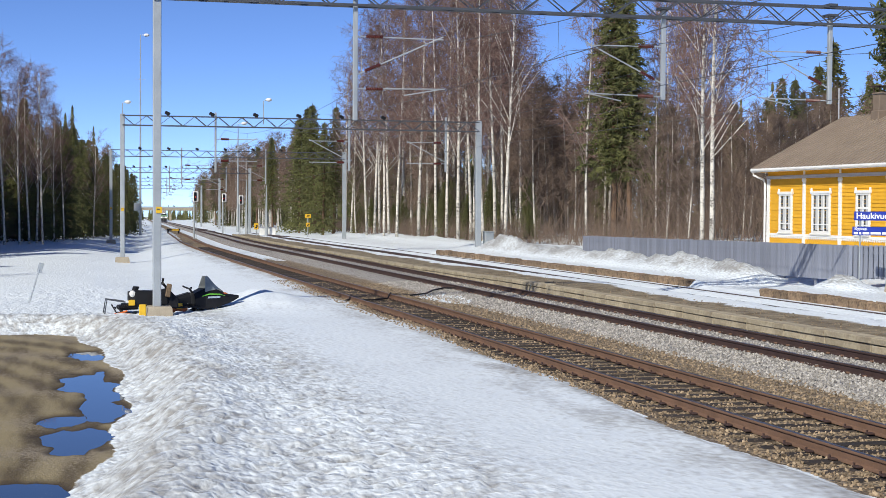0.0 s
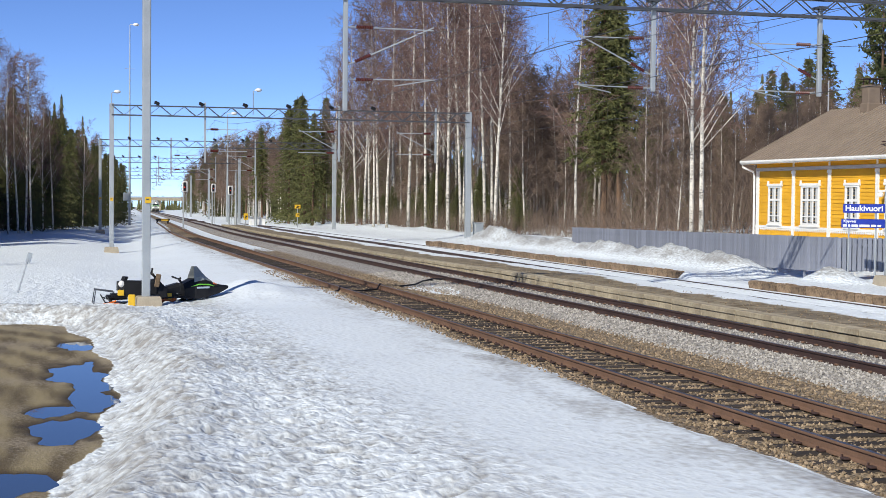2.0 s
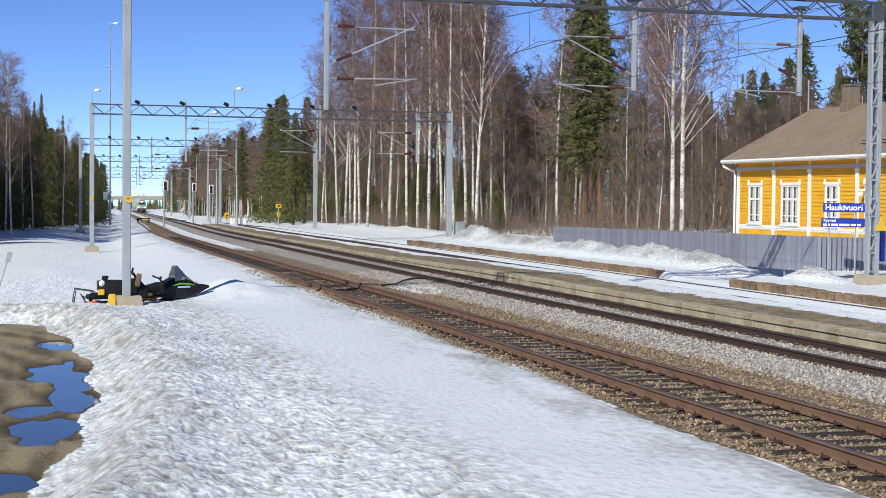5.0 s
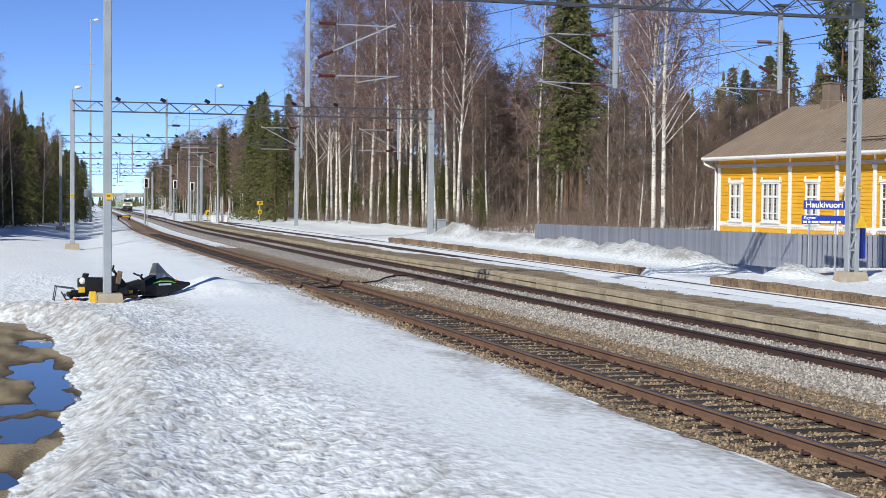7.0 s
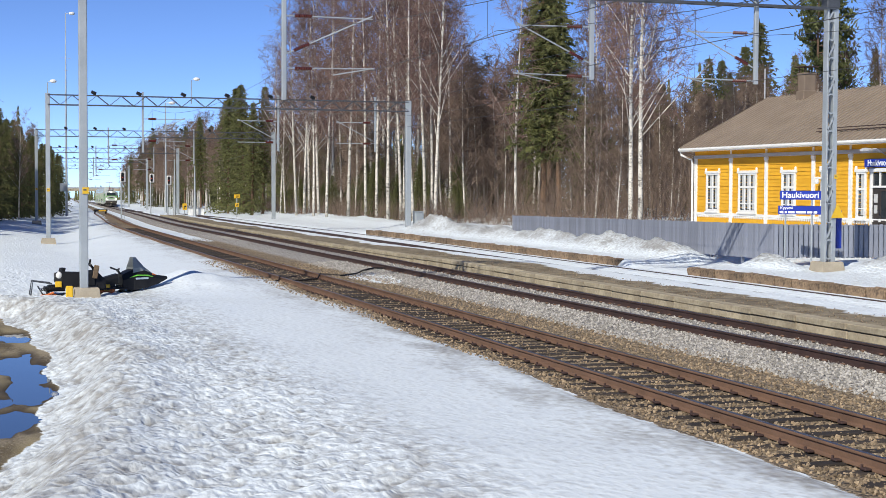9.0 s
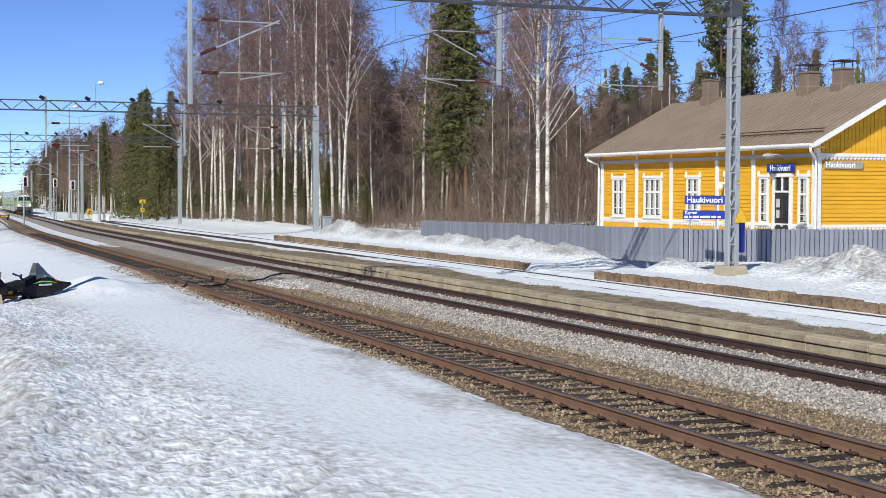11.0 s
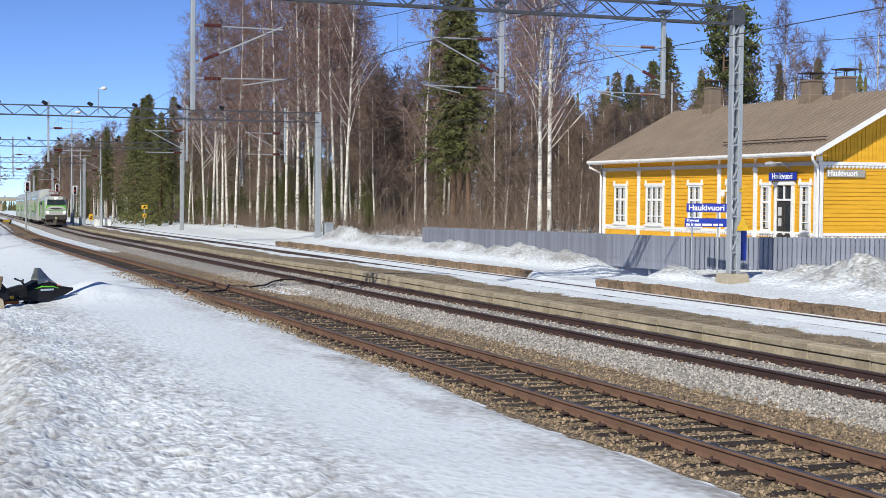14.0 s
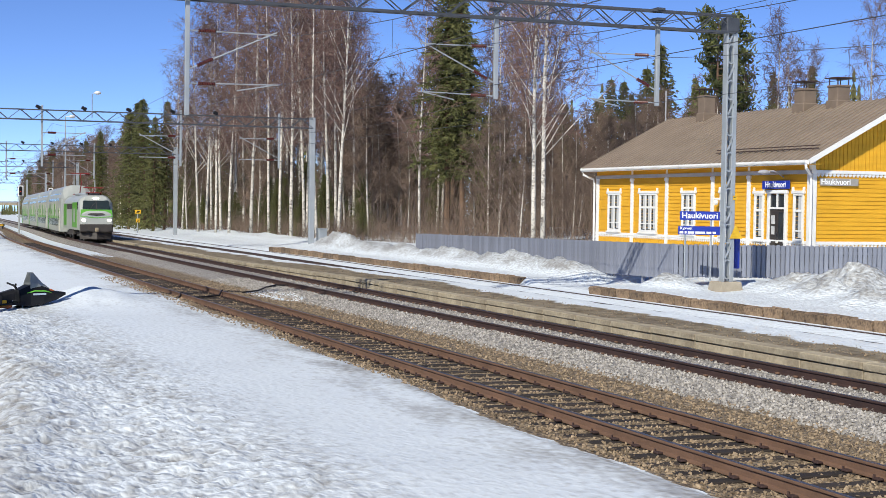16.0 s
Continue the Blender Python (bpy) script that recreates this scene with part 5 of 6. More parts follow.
def locomotive():
    s = thing("locomotive", "pale grey and green electric locomotive with lit headlights", "locomotive")
    hw = 1.5
    L = 19.0
    fr = [section(1.28, 1.0, 2.2, 2.45, 0.3, -0.02), section(1.40, 0.95, 2.35, 2.75, 0.3, 0.18), section(1.42, 0.95, 2.75, 3.55, 0.3, 0.75), section(1.46, 0.95, 3.0, 3.95, 0.3, 1.2), section(hw, 0.95, 3.1, 4.05, 0.3, 1.9), section(hw, 0.95, 3.1, 4.05, 0.3, L - 1.9), section(1.42, 0.95, 2.75, 3.6, 0.3, L - 0.6), section(1.3, 1.0, 2.2, 2.45, 0.3, L)]
    part("body", Shape().loft(fr), TRAIN_WHITE, s, "pale grey locomotive body")
    def front(x, z):
        pts = [(1.0, 0.05), (2.35, 0.05), (2.75, 0.22), (3.55, 0.77), (3.95, 1.22)]
        for (za, ya), (zb, yb) in zip(pts, pts[1:]):
            if z <= zb:
                return ya + (yb - ya) * max(0, z - za) / (zb - za)
        return pts[-1][1]
    def face(name, corners, material, off, label="", parent=None):
        p = [(x, front(x, z) - off, z) for x, z in corners]
        q = [(x, y + off + 0.25, z) for x, y, z in p]
        n = len(p)
        sh = Shape().add(p + q, [tuple(range(n)), tuple(range(2 * n - 1, n - 1, -1))] + [(i, n + i, n + (i + 1) % n, (i + 1) % n) for i in range(n)])
        return part(name, sh, material, parent or s, label)
    w = face("windscreen", ((-1.16, 2.78), (1.16, 2.78), (1.08, 3.5), (-1.08, 3.5)), TRAIN_GLASS, 0.1, "dark raked windscreen")
    face("wiper", ((-0.55, 2.8), (-0.5, 2.8), (-0.1, 3.3), (-0.15, 3.3)), TRAIN_DARK, 0.13, "", w)
    face("screen_divider", ((-0.03, 2.75), (0.03, 2.75), (0.03, 3.5), (-0.03, 3.5)), TRAIN_DARK, 0.12, "", w)
    face("nose_band", ((-1.36, 2.12), (0, 1.98), (1.36, 2.12), (1.3, 2.74), (-1.3, 2.74)), TRAIN_GREEN, 0.09, "bright green band under the windscreen")
    face("nose_chevron", ((-0.75, 2.3), (0, 2.2), (0.75, 2.3), (0.55, 2.42), (-0.55, 2.42)), TRAIN_DARK, 0.12, "dark chevron")
    face("brow_panel", ((-1.0, 3.56), (1.0, 3.56), (0.9, 3.85), (-0.9, 3.85)), TRAIN_WHITE, 0.03)
    for x, z, rx, rz in ((-1.08, 1.82, 0.2, 0.13), (1.08, 1.82, 0.2, 0.13), (0, 3.7, 0.26, 0.12)):
        part("headlight", Shape().ball((x, front(x, z) - 0.04, z), (rx, 0.07, rz), 12, 6), HEADLIGHT, s, "lit headlight")
    part("bumper_beam", Shape().box((0, 0.28, 1.12), (2.8, 0.8, 0.72), ch=0.08), TRAIN_DARK, s, "dark buffer beam")
    for sx in (-1, 1):
        part("buffer", Shape().tube([(sx * 0.95, 0.1, 1.06), (sx * 0.95, -0.42, 1.06), (sx * 0.95, -0.48, 1.06)], [0.11, 0.11, 0.2], 12), TRAIN_DARK, s, "black round buffer")
        part("side_window", Shape().box((sx * 1.475, 1.7, 3.05), (0.05, 0.7, 0.65), ch=0.02), TRAIN_GLASS, s)
        part("side_green", Shape().box((sx * 1.497, 4.4, 2.25), (0.02, 4.6, 2.2)), TRAIN_GREEN, s, "green side panel")
        part("side_panel", Shape().box((sx * 1.503, 4.6, 2.2), (0.02, 1.6, 1.2)), TRAIN_WHITE, s)
        part("cab_door", Shape().box((sx * 1.5, 2.3, 2.3), (0.03, 0.6, 2.1), ch=0.01), TRAIN_GREEN, s)
        part("side_green", Shape().box((sx * 1.497, 15.0, 2.25), (0.02, 3.4, 2.0)), TRAIN_GREEN, s)
        for k in range(5):
            part("vent_grille", Shape().box((sx * 1.5, 7.2 + 1.2 * k, 3.0), (0.03, 1.0, 0.5), ch=0.01), TRAIN_DARK, s)
        part("equipment_box", Shape().box((sx * 1.1, 9.5, 0.75), (0.6, 5.0, 0.55), ch=0.05), TRAIN_DARK, s)
    part("snow_plough", Shape().loft([[(-1.35, 0.5, z), (0, -0.15 - 0.1 * k, z), (1.35, 0.5, z), (1.3, 0.7, z), (-1.3, 0.7, z)] for k, z in enumerate((0.75, 0.45, 0.18))]), TRAIN_DARK, s, "black snow plough")
    part("coupler", Shape().bar((0, 0.2, 1.05), (0, -0.35, 1.0), 0.16).box((0, -0.38, 1.0), (0.3, 0.2, 0.35), ch=0.04), CONCRETE, s, "snow-dusted coupler")
    part("roof_gear", Shape().box((0, 3.2, 4.12), (1.2, 1.4, 0.16), ch=0.04).box((0, 9.5, 4.12), (1.6, 6, 0.2), ch=0.05).box((0.5, 6.0, 4.15), (0.5, 0.8, 0.25), ch=0.04), TRAIN_ROOF, s)
    pg = part("pantograph", Shape().box((0, 2.6, 4.2), (1.3, 1.6, 0.06)), RED_PAINT, s, "folded red pantograph")
    part("pantograph_arm", Shape().tube([(0, 3.3, 4.25), (0, 1.9, 4.5), (0, 3.0, 4.62)], 0.05).bar((-0.85, 3.0, 4.66), (0.85, 3.0, 4.66), 0.08).bar((-0.85, 3.3, 4.64), (0.85, 3.3, 4.64), 0.06), RED_PAINT, pg)
    ins = Shape()
    for x in (-0.5, 0.5):
        for yy in (2.0, 3.2):
            ins.tube([(x, yy, 4.02), (x, yy, 4.2)], 0.07, 8)
    part("insulator", ins, INSULATOR, pg)
    rp = part("pantograph", Shape().box((0, 16.2, 4.2), (1.3, 1.6, 0.06)), RED_PAINT, s, "raised pantograph")
    part("pantograph_arm", Shape().tube([(0, 16.9, 4.25), (0, 15.2, 5.3), (0, 16.6, 6.2)], 0.05).bar((-0.85, 16.6, 6.23), (0.85, 16.6, 6.23), 0.08), RED_PAINT, rp)
    for y in (3.9, 15.1):
        bogie(s, y)
    return s


def coach(first):
    s = thing("double_deck_coach", "tall double-deck railway coach in white and green" if first else "double-deck railway coach in white and green livery", "railway coach", group="double-deck coaches")
    L, hw = 26.2, 1.58
    def ring(y, zt, k=1.0):
        left = [(-hw * k, y, 0.55), (-hw * k, y, 3.3), (-hw * 0.96 * k, y, 3.9), (-hw * 0.80 * k, y, zt - 0.42), (-hw * 0.55 * k, y, zt - 0.1), (-hw * 0.25 * k, y, zt)]
        return left + [(-x, yy, z) for x, yy, z in reversed(left)]
    part("body", Shape().loft([ring(0, 4.15, 0.97), ring(0.15, 4.2), ring(1.9, 5.15), ring(L - 1.9, 5.15), ring(L - 0.15, 4.2), ring(L, 4.15, 0.97)]), TRAIN_WHITE, s, "white coach body")
    rf = [[(x, y, z + 0.012) for x, y, z in ring(y, 5.15)[3:9]] for y in (1.95, L - 1.95)]
    part("roof", Shape().loft([r + [(x * 0.97, y, z - 0.04) for x, y, z in reversed(r)] for r in rf]), TRAIN_ROOF, s, "blue-grey curved roof")
    part("gangway", Shape().box((0, -0.25, 2.2), (1.3, 0.5, 2.5), ch=0.06), TRAIN_DARK, s, "dark gangway bellows")
    tilt = math.degrees(math.atan2(0.06, 0.6))
    for sx in (-1, 1):
        part("green_band", Shape().box((sx * (hw + 0.004), L / 2, 1.95), (0.02, L - 5.0, 0.28)), TRAIN_GREEN, s, "green band between the decks")
        for y0, ln, z, hh, m in ((3.2, 1.5, 3.0, 0.45, TRAIN_GREEN), (9.0, 2.2, 2.9, 0.5, TRAIN_GREEN), (15.5, 2.2, 2.9, 0.5, TRAIN_GREEN), (21.5, 1.6, 3.0, 0.45, TRAIN_GREEN)):
            part("green_panel", Shape().box((sx * (hw + 0.004), y0 + ln / 2, z - 0.35), (0.02, ln, hh)), m, s, "green side panel")
        for k in range(5):
            part("cream_panel", Shape().box((sx * (hw + 0.006), 4.9 + 4.5 * k, 2.35), (0.02, 0.8, 2.6)), CREAM, s, "cream upright side panel")
            part("green_panel", Shape().box((sx * (hw + 0.005), 6.6 + 4.3 * k, 2.6), (0.02, 1.5 if k % 2 else 0.7, 1.4)), TRAIN_GREEN if k % 2 else TRAIN_PALE_GREEN, s, "green upright side panel")
        for k in range(9):
            y = 3.6 + 2.25 * k
            part("upper_window", Shape().box((sx * (hw * 0.925), y + 0.85, 3.98), (0.05, 1.75, 0.85), pose(0, 0, 0, 0, sx * -16, 0), 0.02), TRAIN_TINT, s, "tinted upper deck window")
            part("lower_window", Shape().box((sx * (hw + 0.004), y + 0.85, 1.45), (0.03, 1.6, 0.72), ch=0.01), TRAIN_TINT, s, "tinted lower deck window")
        for y in (2.2, L - 2.6):
            d = part("coach_door", Shape().box((sx * (hw + 0.01), y + 0.2, 1.75), (0.04, 1.3, 2.3), ch=0.01), CREAM if first and y < 5 else TRAIN_GREEN, s, "sliding coach door")
            part("door_window", Shape().box((sx * (hw + 0.035), y + 0.2, 2.2), (0.02, 0.6, 1.0), ch=0.008), TRAIN_GLASS, d)
    part("skirt", Shape().box((0, L / 2, 0.55), (2.9, L - 9.5, 0.5), ch=0.05), TRAIN_DARK, s, "dark underfloor skirt")
    for y in (3.0, L - 3.0):
        bogie(s, y)
    return s


TRAIN_SIZE = 0.9
loco = locomotive()
coaches = [coach(True)]
for vehicle in (loco, coaches[0]):
    for o in vehicle.children_recursive:
        o.data.transform(Matrix.Scale(TRAIN_SIZE, 4))
for k in range(3):
    coaches.append(copy_thing(coaches[0], pose(0, 0, 0)))


# ---- trees ----
def cones(shape, items):
    """Thin three-sided twigs: (foot, tip, radius)."""
    for a, b, r in items:
        d = (b - a).normalized()
        s = d.orthogonal().normalized() * r
        u = d.cross(s)
        shape.add([a + s, a - s * 0.5 + u * 0.87, a - s * 0.5 - u * 0.87, b], [(0, 1, 3), (1, 2, 3), (2, 0, 3)])


def rvec(r):
    return Vector((r.gauss(0, 1), r.gauss(0, 1), r.gauss(0, 1))).normalized()


def birch_meshes(seed, h, forked=False, twig=TWIG, density=1.0, low=0.3, limb_mat=None):
    r = random.Random(seed)
    trunk, limbs, twigs = Shape(), Shape(), Shape()
    items = []
    stems = [(0.0, 0.0)] if not forked else [(-0.32, -0.004), (0.36, 0.004)]
    for ox, lean in stems:
        n = 10
        pts, rad = [], []
        bx, by = r.uniform(-0.02, 0.02) + lean, r.uniform(-0.02, 0.02)
        for k in range(n + 1):
            u = k / n
            pts.append(Vector((ox + bx * h * u + 0.12 * math.sin(u * 5 + seed), by * h * u + 0.1 * math.sin(u * 4 + seed * 2), h * u * 0.97)))
            rad.append((0.012 + 0.0064 * h * (1 - u) ** 0.8) * (0.95 if len(stems) == 1 else 1.05))
        trunk.tube(pts, rad, 7)
        count = int(30 * density)
        for k in range(count):
            u = low + (0.97 - low) * (k + r.random()) / count
            i = min(int(u * n), n - 1)
            p = pts[i].lerp(pts[i + 1], u * n - i)
            a = r.uniform(0, 6.283)
            up = r.uniform(0.9, 1.9) + u * 0.6
            d = Vector((math.cos(a), math.sin(a), up)).normalized()
            ln = h * (0.10 + 0.17 * (1 - u) ** 0.7) * r.uniform(0.7, 1.2)
            q1, q2 = p + d * ln * 0.5, p + d * ln + Vector((0, 0, -0.03 * ln))
            lr = rad[i] * (0.3 if not forked else 0.26)
            limbs.tube([p, q1, q2], [lr, lr * 0.6, 0.016], 4, False)
            for j in range(7):
                v = 0.25 + 0.75 * (j + r.random()) / 7
                b0 = p.lerp(q1, v * 2) if v < 0.5 else q1.lerp(q2, v * 2 - 1)
                dd = (d * 0.8 + rvec(r) * 0.9).normalized()
                l2 = ln * r.uniform(0.25, 0.5)
                b1 = b0 + dd * l2
                items.append((b0, b1, 0.022))
                for m in range(9):
                    w = 0.2 + 0.8 * (m + r.random()) / 9
                    c0 = b0.lerp(b1, w)
                    dr = (dd * 0.5 + rvec(r) * 0.8 + Vector((0, 0, -0.35))).normalized()
                    items.append((c0, c0 + dr * r.uniform(0.5, 1.2), 0.017))
    cones(twigs, items)
    return trunk.mesh("trunk", BIRCH, True), limbs.mesh("branchwork", limb_mat or BIRCH_LIMB), twigs.mesh("crown", twig)


def spruce_meshes(seed, h, width=0.2, low=0.05, fine=1.0):
    """A conifer whose drooping boughs stand at uneven heights and carry many small sprays."""
    r = random.Random(seed)
    trunk, crown = Shape(), Shape()
    trunk.tube([(0, 0, 0), (0, 0, h * 0.5), (0, 0, h)], [0.012 * h, 0.008 * h, 0.02], 7)
    z = h * low
    while z < h * 0.985:
        u = z / h
        reach = h * width * (1 - u) ** 0.75 + 0.15
        nb = 7 if u < 0.8 else 5
        a0 = r.uniform(0, 6.283)
        for k in range(nb):
            a = a0 + 6.283 * k / nb + r.uniform(-0.4, 0.4)
            ln = reach * r.uniform(0.5, 1.2)
            zb = z + r.uniform(-0.45, 0.45) * (1 - u)
            droop, lift = r.uniform(0.18, 0.5), r.uniform(0.02, 0.22)
            o = Vector((math.cos(a), math.sin(a), 0))
            side = Vector((-math.sin(a), math.cos(a), 0))
            trunk.tube([(0, 0, zb), o * ln * 0.5 + Vector((0, 0, zb + ln * (lift * 0.5 - droop * 0.25)))], [0.03, 0.015], 3, False)
            steps = max(4, int(ln / (0.27 / fine)))
            for j in range(steps):
                v = 0.12 + 0.88 * (j + r.random()) / steps
                p = o * ln * v + Vector((0, 0, zb - ln * droop * v * v + lift * ln * v)) + rvec(r) * 0.09
                wd = (0.36 * (1.2 - v) * min(1, ln) + 0.1) * r.uniform(0.6, 1.3)
                for sd in (-1, 1):
                    tip = p + o * 0.3 * r.uniform(0.4, 1.4) + side * sd * wd + Vector((0, 0, r.uniform(-0.28, 0.08)))
                    b = side * 0.05 + o * 0.05 * sd
                    crown.add([p - b, p + b, p + Vector((0, 0, -0.1)), tip], [(0, 1, 3), (1, 2, 3), (2, 0, 3)])
                tip = p + Vector((0, 0, -0.3 * r.uniform(0.3, 1.4))) + rvec(r) * 0.14
                crown.add([p - o * 0.09, p + o * 0.09, p + side * 0.08, tip], [(0, 1, 3), (1, 2, 3), (2, 0, 3)])
        z += max(0.22, 0.42 * (1 - u) + 0.1) * (h / 16) ** 0.5
    crown.add([(0.1, 0, h - 0.5), (-0.05, 0.09, h - 0.5), (-0.05, -0.09, h - 0.5), (0, 0, h + 0.3)], [(0, 1, 3), (1, 2, 3), (2, 0, 3)])
    return trunk.mesh("trunk", BARK), crown.mesh("crown", NEEDLES)


def pine_meshes(seed, h):
    r = random.Random(seed)
    trunk, crown = Shape(), Shape()
    trunk.tube([(0, 0, 0), (0.1, 0, h * 0.5), (0, 0.1, h * 0.95)], [0.011 * h, 0.008 * h, 0.04], 7)
    for k in range(26):
        u = 0.45 + 0.53 * (k + r.random()) / 26
        a = r.uniform(0, 6.283)
        ln = h * 0.15 * (1.25 - u) ** 0.5 * r.uniform(0.6, 1.2)
        o = Vector((math.cos(a), math.sin(a), r.uniform(0.0, 0.5)))
        e = Vector((0, 0, h * u)) + o * ln
        trunk.tube([(0, 0, h * u), e], [0.05, 0.02], 4, False)
        for m in range(70):
            p = e + rvec(r) * r.uniform(0.1, 0.85) * (0.5 + ln * 0.25) - o * r.uniform(0, 0.5) * ln
            d = (rvec(r) + Vector((0, 0, 0.7))).normalized()
            b = d.orthogonal().normalized() * 0.09
            c = d.cross(b)
            crown.add([p + b, p - b * 0.5 + c * 0.8, p - b * 0.5 - c * 0.8, p + d * r.uniform(0.3, 0.55)], [(0, 1, 3), (1, 2, 3), (2, 0, 3)])
    return trunk.mesh("trunk", BARK), crown.mesh("crown", PINE)


def plant_kind(name, meshes, names, label, group):
    t = thing(name, label, "tree", group=group)
    for me, nm in zip(meshes, names):
        part(nm, me, None, t)
    return t


KINDS = {}
STOCK = {"birch": [], "bare": [], "spruce": [], "pine": []}
B3 = ("trunk", "branchwork", "crown")
for k, h in enumerate((22, 24, 21, 23, 19)):
    STOCK["birch"].append((birch_meshes(k + 1, h, low=0.28, limb_mat=BIRCH if k in (1, 3) else None), B3, h, "leafless silver birch with white trunk and purplish twigs", "birches"))
for k, h in enumerate((13, 15, 11)):
    STOCK["bare"].append((birch_meshes(k + 40, h, twig=PALE_TWIG, density=1.0, low=0.15), B3, h, "leafless grey-brown young deciduous tree", "bare trees"))
for k, h in enumerate((17, 15, 19)):
    STOCK["spruce"].append((spruce_meshes(k + 20, h), ("trunk", "crown"), h, "dark green spruce with drooping branches", "spruces"))
for k, h in enumerate((16, 18)):
    STOCK["pine"].append((pine_meshes(k + 30, h), ("trunk", "crown"), h, "tall pine with tufted olive crown", "pines"))
NAMES = {"birch": "birch_tree", "bare": "young_tree", "spruce": "spruce_tree", "pine": "pine_tree"}
tr = random.Random(11)


def tree(kind, x, y, h=None, which=None, wide=1.0):
    ms, nms, h0, label, group = STOCK[kind][tr.randrange(len(STOCK[kind])) if which is None else which]
    key = id(ms)
    s = (h or h0 * tr.uniform(0.85, 1.12)) / h0
    m = pose(x, y, top_at(x, y) - 0.15, tr.uniform(-1.5, 1.5), tr.uniform(-1.5, 1.5), tr.uniform(0, 360))
    if key not in KINDS:
        KINDS[key] = plant_kind(NAMES[kind], ms, nms, label, group)
        o = KINDS[key]
        o.matrix_basis = m @ Matrix.Diagonal((s * wide, s * wide, s, 1))
        return o
    o = copy_thing(KINDS[key], m)
    o.scale = (s * wide, s * wide, s)
    return o


def along(az, x):
    """A point at x east of the eye in the direction az (degrees from the line)."""
    return x, x / math.tan(radians(az))


# edge of the eastern wood: birches, spruces and the big forked birch
for az, x, h in ((11.75, 32.5, 22), (12.1, 33.2, 24), (12.4, 32.2, 21), (12.6, 33, 23), (12.95, 32.5, 23), (13.8, 33, 24), (14.45, 33.5, 22), (14.8, 34, 23), (15.3, 33, 24), (15.7, 33.8, 22), (15.9, 34.5, 24), (16.2, 33, 21), (16.6, 34.5, 23), (16.9, 36, 22), (17.1, 34, 22),
                 (12.2, 36, 24), (13.2, 37, 24), (14.1, 38, 24), (15.0, 38, 25), (15.6, 39, 24), (16.4, 40, 23), (17.6, 38, 20), (13.4, 41, 25), (14.6, 42, 25), (16.0, 43, 25), (10.9, 34, 20), (11.2, 36, 20)):
    tree("birch", *along(az, x), h)
big = birch_meshes(77, 21, True, density=1.3, low=0.25, limb_mat=BIRCH)
STOCK["birch"].append((big, B3, 21, "large forked silver birch with spreading white limbs", "birches"))
tree("birch", 37, 81, 21, len(STOCK["birch"]) - 1)
STOCK["spruce"].append((spruce_meshes(91, 20, 0.175, 0.26, 1.5), ("trunk", "crown"), 20, "tall sunlit olive-green conifer with a bare lower trunk", "spruces"))
for az, x, h in ((23.1, 45, 20), (23.5, 46, 20), (23.9, 47, 19), (24.4, 47, 17), (25.2, 50, 14), (22.9, 50, 20), (24.0, 51, 18)):
    tree("birch", *along(az, x), h, tr.randrange(5), 0.85)
for az, x, h in ((18.2, 42, 14), (18.9, 44, 13), (19.4, 43, 13.5), (19.9, 45, 14), (20.4, 46, 15), (18.6, 40, 10), (19.7, 39, 9)):
    tree("bare", *along(az, x), h)
tree("birch", *along(20.1, 38), 18)
tree("birch", *along(20.9, 44), 17)
for az, x, h in ((9.2, 32.5, 16), (9.8, 33.5, 17), (10.1, 32.5, 14), (10.5, 34, 16), (9.5, 36, 18), (19.2, 58, 15), (8.2, 34, 15), (7.6, 36, 15), (29.3, 62, 16), (28.6, 66, 15), (27.2, 68, 15)):
    tree("spruce", *along(az, x), h, wide=1.0)
for az, x, h in ((21.15, 40, 20.5), (21.75, 41.0, 19), (21.4, 45, 20)):
    tree("spruce", *along(az, x), h, 3)
for az, x, h in ((31.2, 62, 17.5), (31.7, 66, 18)):
    tree("pine", *along(az, x), h)
for az, x, h in ((27.8, 70, 15), (26.8, 66, 13), (25.6, 72, 14), (30.4, 72, 14.5), (33.4, 66, 13), (34.6, 70, 13.5), (24.6, 66, 13), (28.2, 74, 14)):
    tree("spruce", *along(az, x), h, wide=0.8)
for k in range(62):
    az = tr.uniform(16.5, 32)
    px, py = along(az, tr.uniform(38, 68))
    if px < 52 and py < 80:
        px, py = px * 1.4, py * 1.4
    tree("bare", px, py, tr.uniform(0.75, 1.0) * (14 if az < 23 else 2.5 + 0.072 * py / math.cos(radians(az))))
for k in range(8):
    az = tr.uniform(31, 39)
    tree("birch", *along(az, tr.uniform(58, 72)), tr.uniform(13, 16.5), tr.randrange(5))
for k in range(30):
    tree("bare", *along(tr.uniform(10.5, 19), tr.uniform(35, 50)), tr.uniform(8, 15))
for k in range(22):
    tree("birch", *along(tr.uniform(11, 17.5), tr.uniform(42, 56)), tr.uniform(20, 24), tr.randrange(5))
for k in range(90):
    y = tr.uniform(190, 560)
    x = main_line(y) + 9 + abs(tr.gauss(0, 9)) + max(0, 7 - (y - 190) * 0.05)
    tree(tr.choice(("birch", "birch", "spruce", "bare", "bare")), x, y, tr.uniform(12, 18))
for k in range(75):
    y = tr.uniform(215, 430)
    kind = tr.choice(("birch", "birch", "bare", "spruce"))
    tree(kind, main_line(y) + 8.5 + abs(tr.gauss(0, 5)) + max(0, 250 - y) * 0.12, y, tr.uniform(12, 16.5), tr.randrange(3))
for k in range(38):
    tree("spruce", *along(tr.uniform(11, 24), tr.uniform(44, 56)), tr.uniform(6, 11), tr.randrange(3))
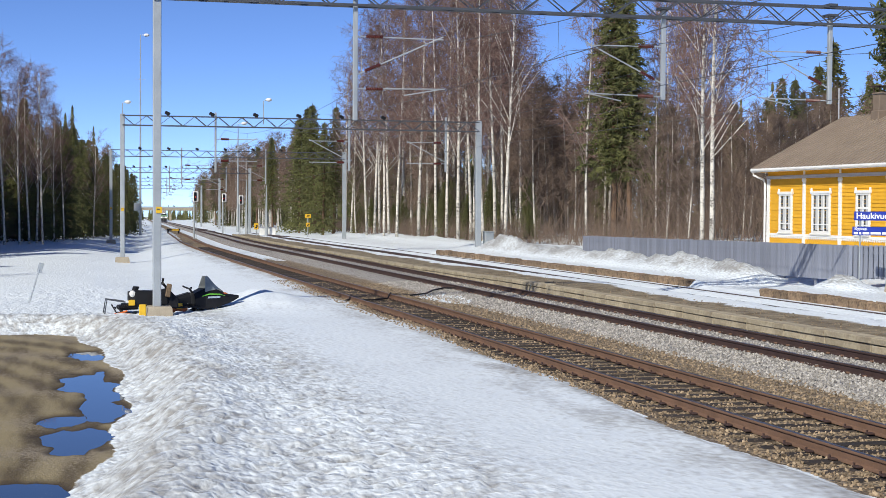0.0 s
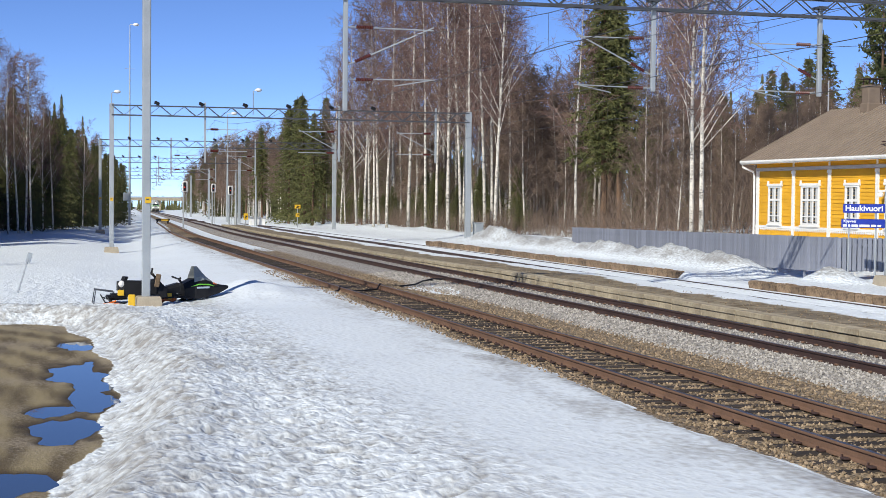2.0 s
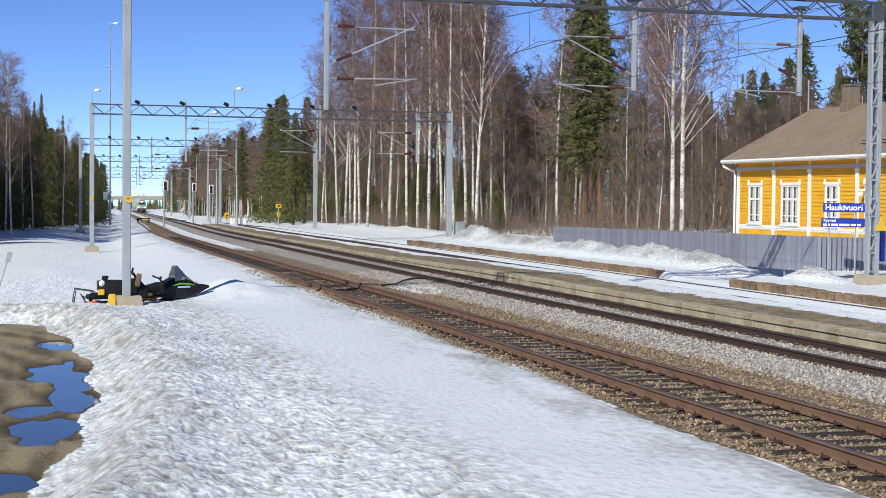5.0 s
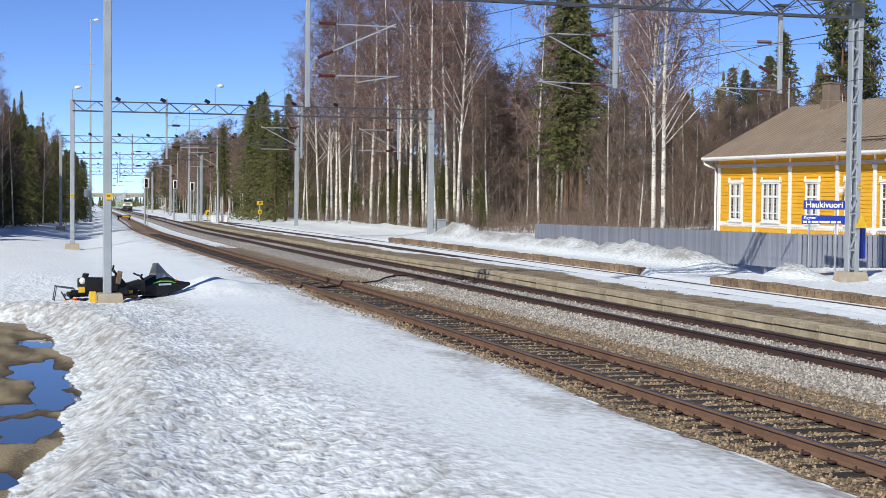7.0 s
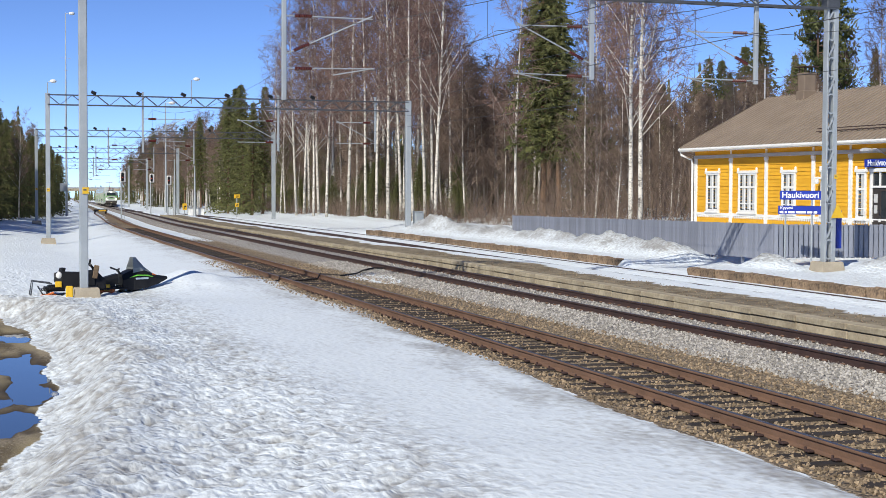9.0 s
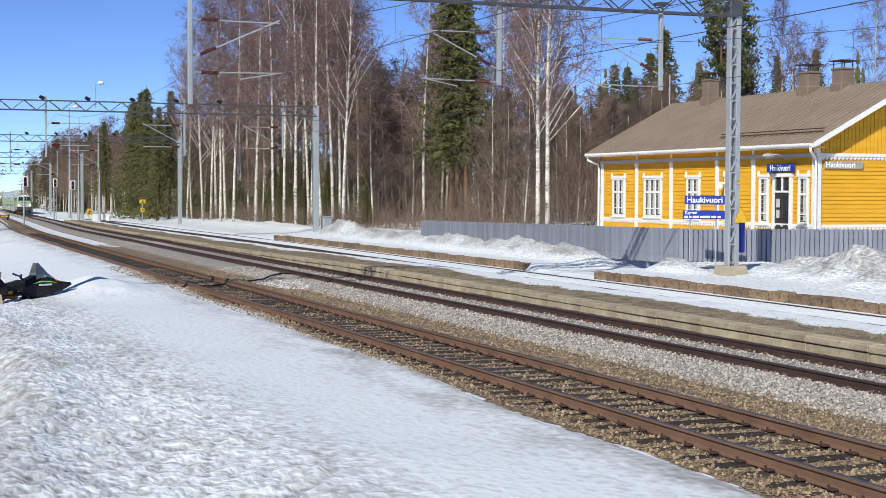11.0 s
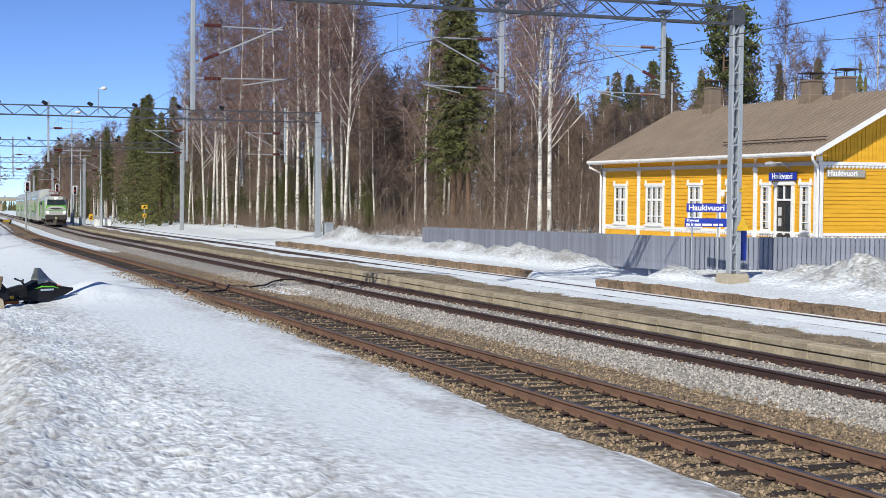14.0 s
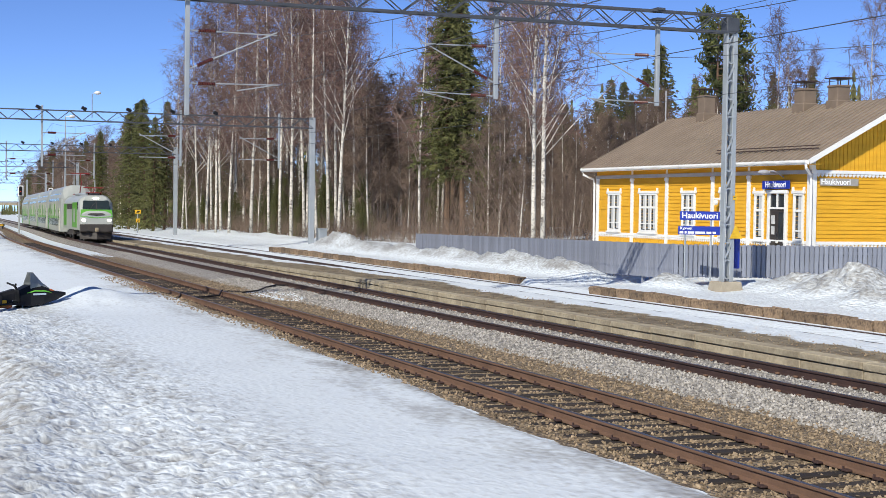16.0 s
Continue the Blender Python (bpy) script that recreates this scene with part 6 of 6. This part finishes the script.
for k in range(26):
    tree("spruce", *along(tr.uniform(11.3, 18), tr.uniform(34, 40)), tr.uniform(2.5, 6), wide=1.3)
# western wood
for az, y, h in ((0.55, 150, 13.5), (0.75, 158, 13.5), (0.95, 163, 14), (1.2, 168, 12.5), (1.45, 170, 13), (1.7, 176, 12.5), (1.95, 182, 12), (2.15, 190, 12), (2.4, 200, 11.5), (2.55, 212, 12), (2.75, 236, 12), (2.95, 250, 12), (3.1, 275, 12.5), (-0.35, 139, 13), (0.2, 148, 13)):
    tree("spruce", y * math.tan(radians(az)), y, h * 0.84, tr.randrange(3))
for k in range(120):
    y = 118 + 330 * tr.random() ** 1.3
    edge = -4.2 + 0.125 * (min(y, 250) - 118) + max(0, y - 250) * 0.055
    x = edge - abs(tr.gauss(0, 6)) - tr.uniform(0, 2)
    kind = tr.choice(("spruce", "spruce", "spruce", "birch", "bare"))
    tree(kind, x, y, tr.uniform(9.5, 13.5), tr.randrange(3))
for az, y, h in ((-1.6, 122, 15.5), (-1.1, 124, 14.5), (-0.75, 128, 14), (-0.2, 126, 14), (-0.5, 131, 15), (0.15, 140, 12), (0.5, 142, 12), (1.6, 160, 11)):
    tree("birch", y * math.tan(radians(az)), y, h, tr.randrange(5))
for k in range(55):
    y = tr.uniform(92, 132)
    tree("spruce", tr.uniform(-28, -0.03 * y - 5), y, tr.uniform(14, 18), tr.randrange(3))
for k in range(45):
    y = tr.uniform(104, 140)
    tree("spruce", tr.uniform(-24, -0.03 * y - 7), y, tr.uniform(17, 20), tr.randrange(3), 1.1)
for k in range(60):
    tree(tr.choice(("spruce", "spruce", "birch")), tr.uniform(-42, -13), tr.uniform(58, 122), tr.uniform(13, 18))


def undergrowth(name, count, place, hgt, material, label, seed):
    r = random.Random(seed)
    sh, items = Shape(), []
    for k in range(count):
        x, y = place(r)
        z = top_at(x, y)
        h = hgt * r.uniform(0.4, 1.2)
        a = Vector((x, y, z - 0.05))
        b = a + Vector((r.gauss(0, 0.45), r.gauss(0, 0.45), 1)) * h
        items.append((a, b, 0.016))
        for j in range(5):
            c = a.lerp(b, r.uniform(0.2, 0.9))
            items.append((c, c + (Vector((r.gauss(0, 0.7), r.gauss(0, 0.7), 0.8))).normalized() * h * r.uniform(0.2, 0.45), 0.010))
    cones(sh, items)
    tagged(new(name, sh.mesh(name, material)), label, "undergrowth", kind="stuff")


undergrowth("brushwood", 3600, lambda r: (lambda y: (shift(y) + 31.5 + abs(r.gauss(0, 4)) + max(0, 110 - y) * 0.07, y))(r.uniform(80, 230)), 1.9, PALE_TWIG, "dense leafless brushwood at the edge of the wood", 5)
undergrowth("brushwood", 2600, lambda r: (r.uniform(38, 66), r.uniform(72, 125)), 5.0, PALE_TWIG, "dense leafless thicket behind the station house", 6)
undergrowth("brushwood", 1500, lambda r: (lambda y: (-5 + 0.125 * (y - 118) - abs(r.gauss(0, 5)), y))(r.uniform(118, 250)), 3.0, TWIG, "leafless brushwood under the western wood", 7)


def far_wood(name, count, place, seed, label, tall=(11, 17)):
    """Distant forest, joined: narrow conifers of needle tufts and bare stems."""
    r = random.Random(seed)
    sh = Shape()
    for k in range(count):
        x, y = place(r)
        z = grade(y) + 0.3
        h = r.uniform(*tall)
        w = h * 0.16
        for j in range(32):
            u = (j + r.random()) / 32
            rr = w * (1 - u) + 0.15
            for q in range(6):
                a = r.uniform(0, 6.283)
                p = Vector((x, y, z + h * (0.06 + 0.9 * u)))
                o = Vector((math.cos(a), math.sin(a), 0))
                s = Vector((-o.y, o.x, 0)) * (0.14 + 0.16 * rr)
                sh.add([p - s, p + s, p + o * rr + Vector((0, 0, -0.4 * rr - 0.3)), p + Vector((0, 0, 0.5))], [(0, 2, 3), (2, 1, 3), (0, 1, 2)])
    tagged(new(name, sh.mesh(name, NEEDLES)), label, "forest", kind="stuff")


far_wood("far_forest", 200, lambda r: (lambda y: (main_line(y) + r.uniform(28, 70), y))(r.uniform(170, 560)), 3, "dense dark conifer forest behind the birches")
far_wood("far_forest", 230, lambda r: (lambda y: (main_line(y) - r.uniform(15, 50) - max(0, 200 - y) * 0.16, y))(r.uniform(130, 620)), 4, "dense dark conifer forest west of the line")
far_wood("far_forest", 55, lambda r: (r.uniform(72, 110), r.uniform(95, 190)), 5, "dense dark conifer forest behind the station house")
far_wood("far_forest", 330, lambda r: (r.uniform(-60, 190), r.uniform(790, 850)), 6, "forest closing the far end of the line", (4, 8))


# ---- motion of the train ----
def motions():
    times = [0.5 * k for k in range(33)]
    lead = lambda t: 118.5 + 33.0 * (16.0 - t)

    def stand(s, length):
        """A vehicle whose front is s metres up the line."""
        a, b = s + length * 0.2, s + length * 0.8
        pa, pb = Vector((main_line(a), a, grade(a))), Vector((main_line(b), b, grade(b)))
        d = (pb - pa).normalized()
        o = pa - d * length * 0.2
        yaw = math.degrees(math.atan2(-d.x, d.y))
        return pose(o.x, o.y, o.z, math.degrees(math.asin(d.z)), 0, yaw)

    walk(loco, [(t, stand(lead(t), 19.0 * TRAIN_SIZE)) for t in times])
    for k, c in enumerate(coaches):
        walk(c, [(t, stand(lead(t) + (19.6 + 26.8 * k) * TRAIN_SIZE, 26.2 * TRAIN_SIZE)) for t in times])


motions()
